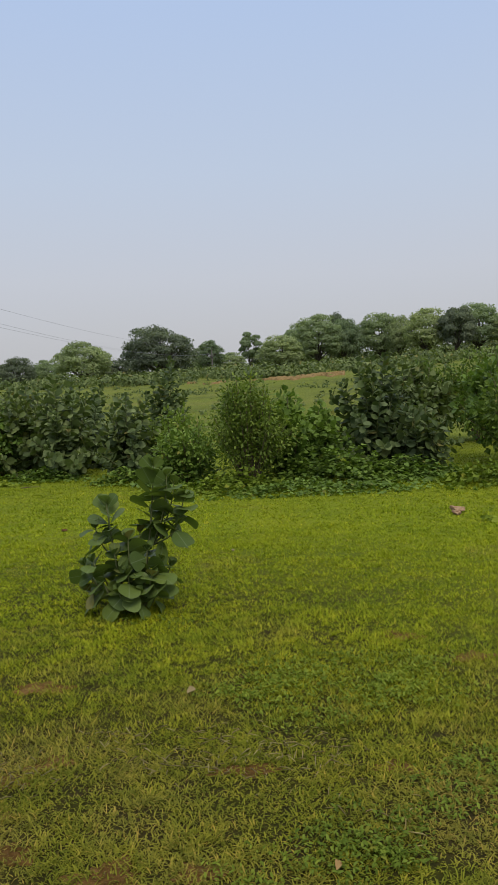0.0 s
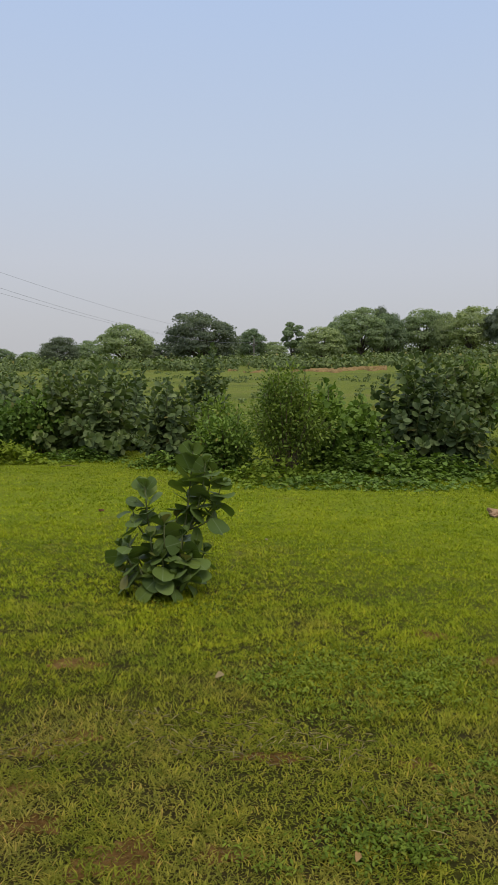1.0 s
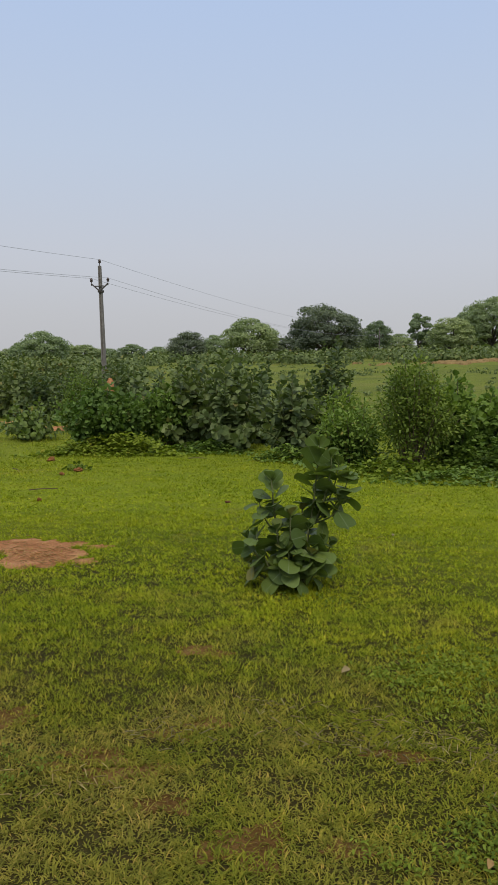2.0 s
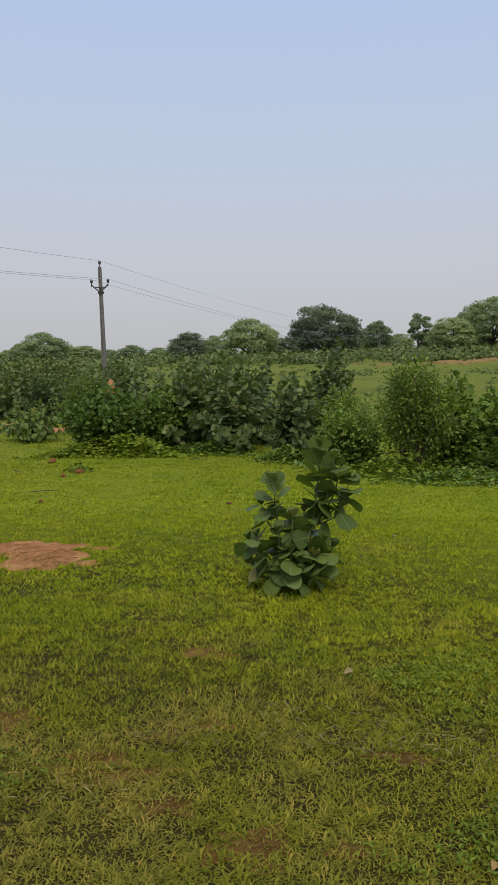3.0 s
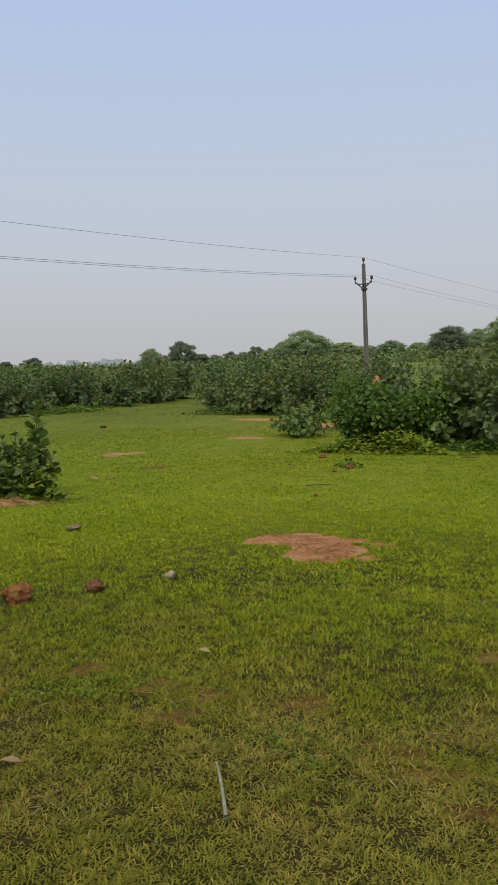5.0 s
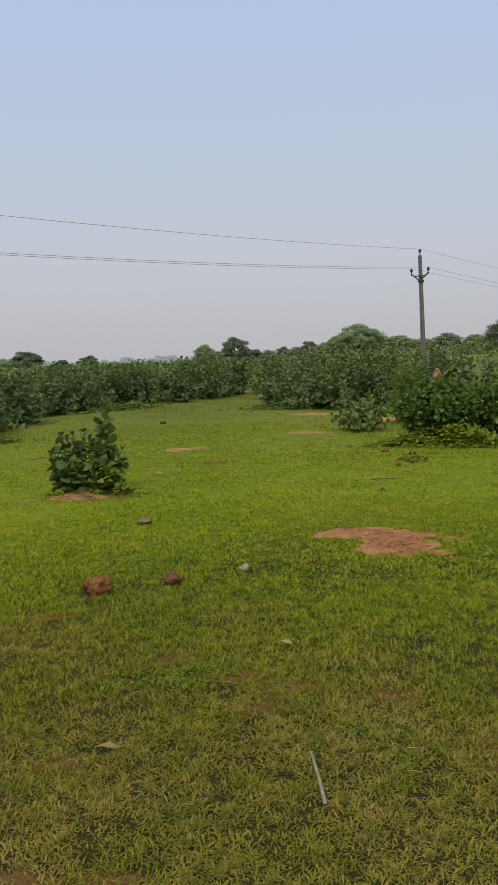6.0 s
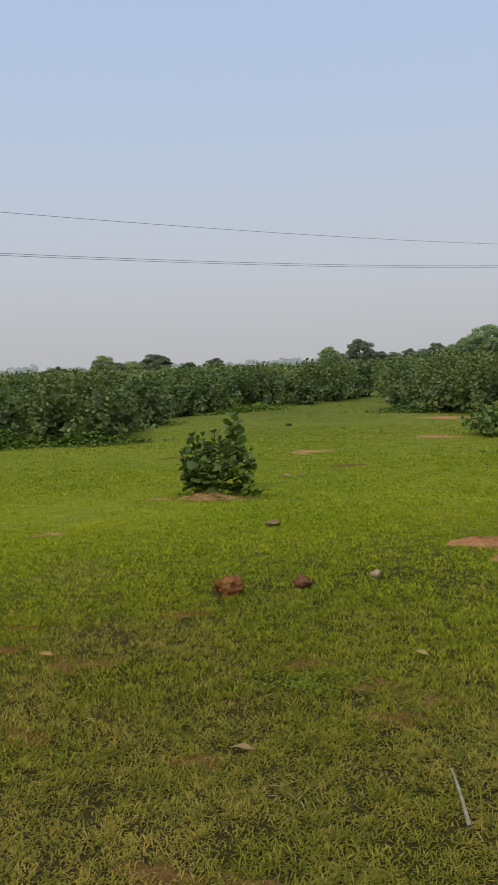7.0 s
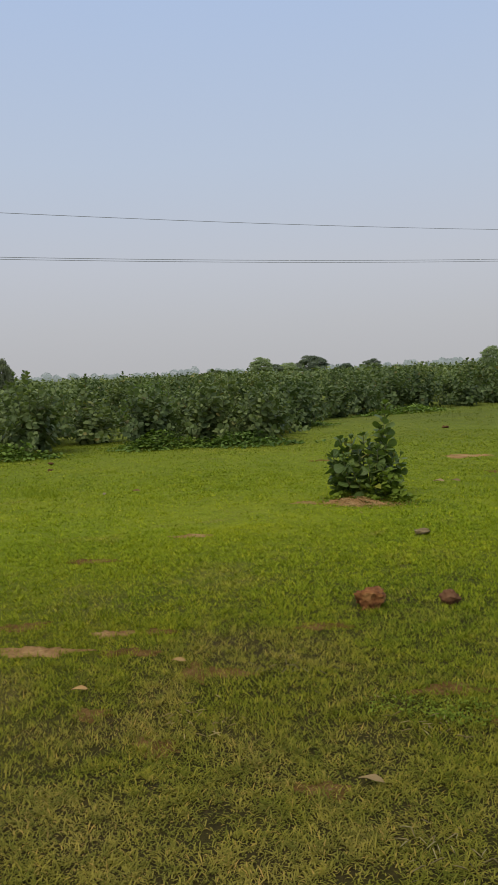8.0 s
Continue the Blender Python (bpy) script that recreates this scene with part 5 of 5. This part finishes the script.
def patches(x, y, size, seed):
    """Smooth patches of about that size in metres, from 0 to 1."""
    total, weight = 0.0, 0.0
    for octave, w in ((1.0, 1.0), (2.1, 0.5), (4.3, 0.25)):
        u, v = x * octave / size + 31.7 * seed, y * octave / size + 17.3 * seed
        i, j = np.floor(u), np.floor(v)
        a, b = u - i, v - j
        a, b = a * a * (3 - 2 * a), b * b * (3 - 2 * b)
        low = hashed(i, j, seed) * (1 - a) + hashed(i + 1, j, seed) * a
        high = hashed(i, j + 1, seed) * (1 - a) + hashed(i + 1, j + 1, seed) * a
        total, weight = total + w * (low * (1 - b) + high * b), weight + w
    return np.clip((total / weight - 0.5) * 1.5 + 0.5, 0, 1)


class Blades:
    """Gathers grass blades: feet, directions, lengths and widths."""

    def __init__(self):
        self.near, self.far = [], []

    def add(self, rng, x, y, low, high, length, width, fine):
        n = len(x)
        d, up = rng.uniform(0, 2 * np.pi, n), rng.uniform(low, high, n)
        a = unit(np.stack([np.cos(d), np.sin(d), up], -1))
        s = np.stack([-np.sin(d), np.cos(d), np.zeros(n)], -1)
        foot_at = np.stack([x, y, ground_z(x, y) - 0.004], -1)
        (self.near if fine else self.far).append((foot_at, a, s, np.asarray(length), np.broadcast_to(width, (n,))))

    def mesh(self):
        verts, faces, at = [], [], 0
        # near blades arch over; further off a blade is one slim triangle
        for group, form in ((self.near, ((0, 0.25, 0), (0, -0.25, 0), (0.55, -0.42, 0.03), (0.55, 0.42, 0.03), (1.0, 0, -0.20))), (self.far, ((0, 0.5, 0), (0, -0.5, 0), (1.0, 0, -0.08)))):
            foot_at, a, s, ln, wd = (np.concatenate(q) for q in zip(*group))
            u = np.cross(a, s)
            u = np.where(u[:, 2:] < 0, -u, u)
            tv = np.array(form, float)
            v = foot_at[:, None] + ln[:, None, None] * (tv[None, :, :1] * a[:, None] + tv[None, :, 2:] * u[:, None]) + wd[:, None, None] * tv[None, :, 1:2] * s[:, None]
            k = np.arange(len(ln))[:, None] * len(tv) + at
            verts.append(v.reshape(-1, 3))
            if len(tv) == 5:
                faces += [k + np.array([[0, 1, 2, 3]]), k + np.array([[3, 2, 4]])]
            else:
                faces.append(k + np.array([[0, 1, 2]]))
            at += v.shape[0] * len(tv)
        return link_mesh("grass", np.concatenate(verts), faces, M_BLADE, False)


def turf():
    """Tufts of grass blades, thick where the camera passes nearest, and rank green clumps."""
    rng = np.random.default_rng(77)
    blades = Blades()
    # from, to, tufts to the square metre, blades in a tuft, length, width, spread of a tuft
    bands = [(1.9, 3.3, 3000, 8, 0.035, 0.0057, 0.014), (3.3, 5.2, 2600, 8, 0.038, 0.0070, 0.015), (5.2, 8.0, 1450, 7, 0.036, 0.0105, 0.019),
             (8.0, 12.5, 500, 7, 0.034, 0.0160, 0.027), (12.5, 19.0, 165, 6, 0.038, 0.023, 0.05), (19.0, 34.0, 20, 5, 0.050, 0.030, 0.10)]
    for r0, r1, thick, each, tall, wide, spread in bands:
        count = int(thick * math.radians(100) / 2 * (r1 ** 2 - r0 ** 2))
        az, r = np.radians(rng.uniform(-25, 75, count)), np.sqrt(rng.uniform(r0 ** 2, r1 ** 2, count))
        x, y = -r * np.sin(az), r * np.cos(az)
        lush, worn = patches(x, y, 0.10, 3), patches(x, y, 0.75, 5)
        keep = rng.random(count) < np.clip((0.52 + 1.0 * lush) * (0.92 + 0.22 * worn) if r1 < 6 else 0.65 + 0.7 * lush, 0, 1)
        keep &= in_soil(x, y) < rng.uniform(-0.03, 0.30, count)
        x, y, lush, worn = x[keep], y[keep], lush[keep], worn[keep]
        vigour = (0.62 + 0.62 * lush) * (0.84 + 0.30 * worn) * rng.uniform(0.75, 1.25, len(x))
        bx, by, vigour = (np.repeat(q, each) for q in (x, y, vigour))
        n = len(bx)
        bx, by = bx + rng.normal(0, spread, n), by + rng.normal(0, spread, n)
        blades.add(rng, bx, by, 0.05, 1.25, tall * vigour * rng.uniform(0.55, 1.3, n), wide * rng.uniform(0.7, 1.25, n), r1 < 4)
    # thin cover under and behind the camera
    for r0, r1, a0, a1, count in ((0.2, 1.9, -25, 75, 14000), (0.3, 4.5, 75, 335, 70000), (4.5, 9.0, 75, 335, 12000)):
        az, r = np.radians(rng.uniform(a0, a1, count)), np.sqrt(rng.uniform(r0 ** 2, r1 ** 2, count))
        blades.add(rng, -r * np.sin(az), r * np.cos(az), 0.1, 1.3, 0.050 * rng.uniform(0.6, 1.3, count), 0.016, False)
    # taller blades leaning over the rims of the bare patches, and a few tufts in them
    for px, py, a, b, turn, kind, seed in SOIL:
        if math.hypot(px, py) > 12:
            continue
        n = int((900 if kind == "brown" else 1300) * (a + b)) + 30
        ang, e = rng.uniform(0, 2 * np.pi, n), rng.uniform(0.85 if kind == "brown" else 0.94, 1.25, n)
        tuft = rng.random(n) < (0.32 if kind == "brown" else 0.40 if seed == 3 else 0.03)
        e = np.where(tuft, np.sqrt(rng.random(n)), e) * soil_edge(ang, seed)
        u, w, t = a * e * np.cos(ang), b * e * np.sin(ang), radians(turn)
        x, y = px + u * math.cos(t) - w * math.sin(t), py + u * math.sin(t) + w * math.cos(t)
        keep = (in_soil(x, y) < 0.12) | tuft
        blades.add(rng, x[keep], y[keep], 0.25, 2.0, 0.040 * rng.uniform(0.5, 1.35, int(keep.sum())), 0.0055, math.hypot(px, py) < 4)
    # rank grass at the feet of the bushes and plants
    feet = [(0.6, 10.6, 1.1), (1.9, 10.9, 1.2), (3.0, 11.0, 0.9), (3.9, 10.2, 0.6), (-0.9, 12.0, 0.6), (-2.4, 12.9, 0.9), (-4.2, 12.4, 1.0), (-6.4, 14.6, 0.6), (-13.2, 10.2, 0.9),
            (-14.4, 8.8, 0.8), (-15.3, 5.9, 0.9), (-16.2, 14.2, 1.2), (-6.5, 6.6, 0.45), (-0.3, 5.15, 0.28), (-11.0, 20.8, 1.6), (-16.9, 20.2, 1.6), (-10.0, 4.4, 0.4)]
    # and low hummocks strewn over the lawn
    for _ in range(90):
        az, d = rng.uniform(-20, 68), rng.uniform(4.5, 17)
        feet.append((*polar(az, d), rng.uniform(0.10, 0.24)))
    for fx, fy, wide in feet:
        n = int(900 * wide) if wide > 0.27 else int(700 * wide) + 40
        x, y = fx + rng.normal(0, wide * 0.6, n), fy + rng.normal(0, wide * 0.32, n)
        blades.add(rng, x, y, 0.6, 2.6, (0.072 if wide > 0.25 else 0.052) * rng.uniform(0.5, 1.4, n), 0.009 if wide > 0.3 else 0.0065, False)
    ob = new("grass", blades.mesh())
    tagged(ob, "short tufted lawn grass, green with dry blades", "grass", kind="stuff")


turf()


def clover(x, y, a, b, turn, count, leaf, label, seed, tall=0.034):
    """Small round-leaved weeds in the turf."""
    rng = np.random.default_rng(seed)
    r, ph = np.sqrt(rng.random(count)) ** 0.9, rng.uniform(0, 2 * np.pi, count)
    edge = 1 + 0.2 * np.sin(2 * ph + seed) + 0.15 * np.sin(5 * ph + seed)
    u, v = a * r * edge * np.cos(ph), b * r * edge * np.sin(ph)
    clump = np.sin(u * 23 + seed) * np.sin(v * 29 + seed) + np.sin(u * 9 + 2 * seed) * np.sin(v * 11)
    keep = rng.random(count) < np.clip(0.55 + 0.5 * clump, 0.12, 1) * np.clip(1.6 - 1.5 * r, 0, 1)
    u, v, count = u[keep], v[keep], int(keep.sum())
    C = np.stack([u, v, tall * rng.uniform(0.25, 0.9, count)], -1)
    d = rng.uniform(0, 2 * np.pi, count)
    A = np.stack([np.cos(d), np.sin(d), rng.uniform(0.0, 1.3, count)], -1)
    N = unit(np.stack([-0.4 * np.cos(d), -0.4 * np.sin(d), np.ones(count)], -1) + rng.normal(0, 0.25, (count, 3)))
    v, f = leaf_cloud(C, A, N, leaf * rng.uniform(0.6, 1.4, count), 0.70, HERB_LEAF)
    ob = new("clover_weeds", link_mesh("clover_weeds", v, f, M_WEED))
    ob.matrix_basis = pose(x, y, 0, 0, 0, turn)
    tagged(ob, label, "weeds", kind="stuff")


clover(0.75, 3.75, 0.80, 0.42, 0, 9000, 0.020, "lush patch of small round-leaved weeds in turf", 501)
clover(0.65, 2.45, 0.30, 0.22, 0, 2800, 0.018, "lush patch of small round-leaved weeds in turf", 502)
clover(1.15, 2.75, 0.30, 0.30, 0, 2200, 0.018, "lush patch of small round-leaved weeds in turf", 503)
clover(-1.28, 2.60, 0.32, 0.24, 20, 1300, 0.016, "patch of small round-leaved weeds in turf", 504)
clover(-2.35, 2.75, 0.35, 0.15, 40, 1700, 0.016, "patch of small round-leaved weeds in turf", 505)
clover(0.35, 2.30, 0.30, 0.15, 0, 800, 0.016, "patch of small round-leaved weeds in turf", 506)
clover(-0.2, 4.95, 0.45, 0.30, 0, 900, 0.018, "patch of small round-leaved weeds under a plant", 507)
clover(-5.95, 6.75, 0.55, 0.22, 43, 600, 0.030, "patch of small weeds beside the milkweed shrub", 508)
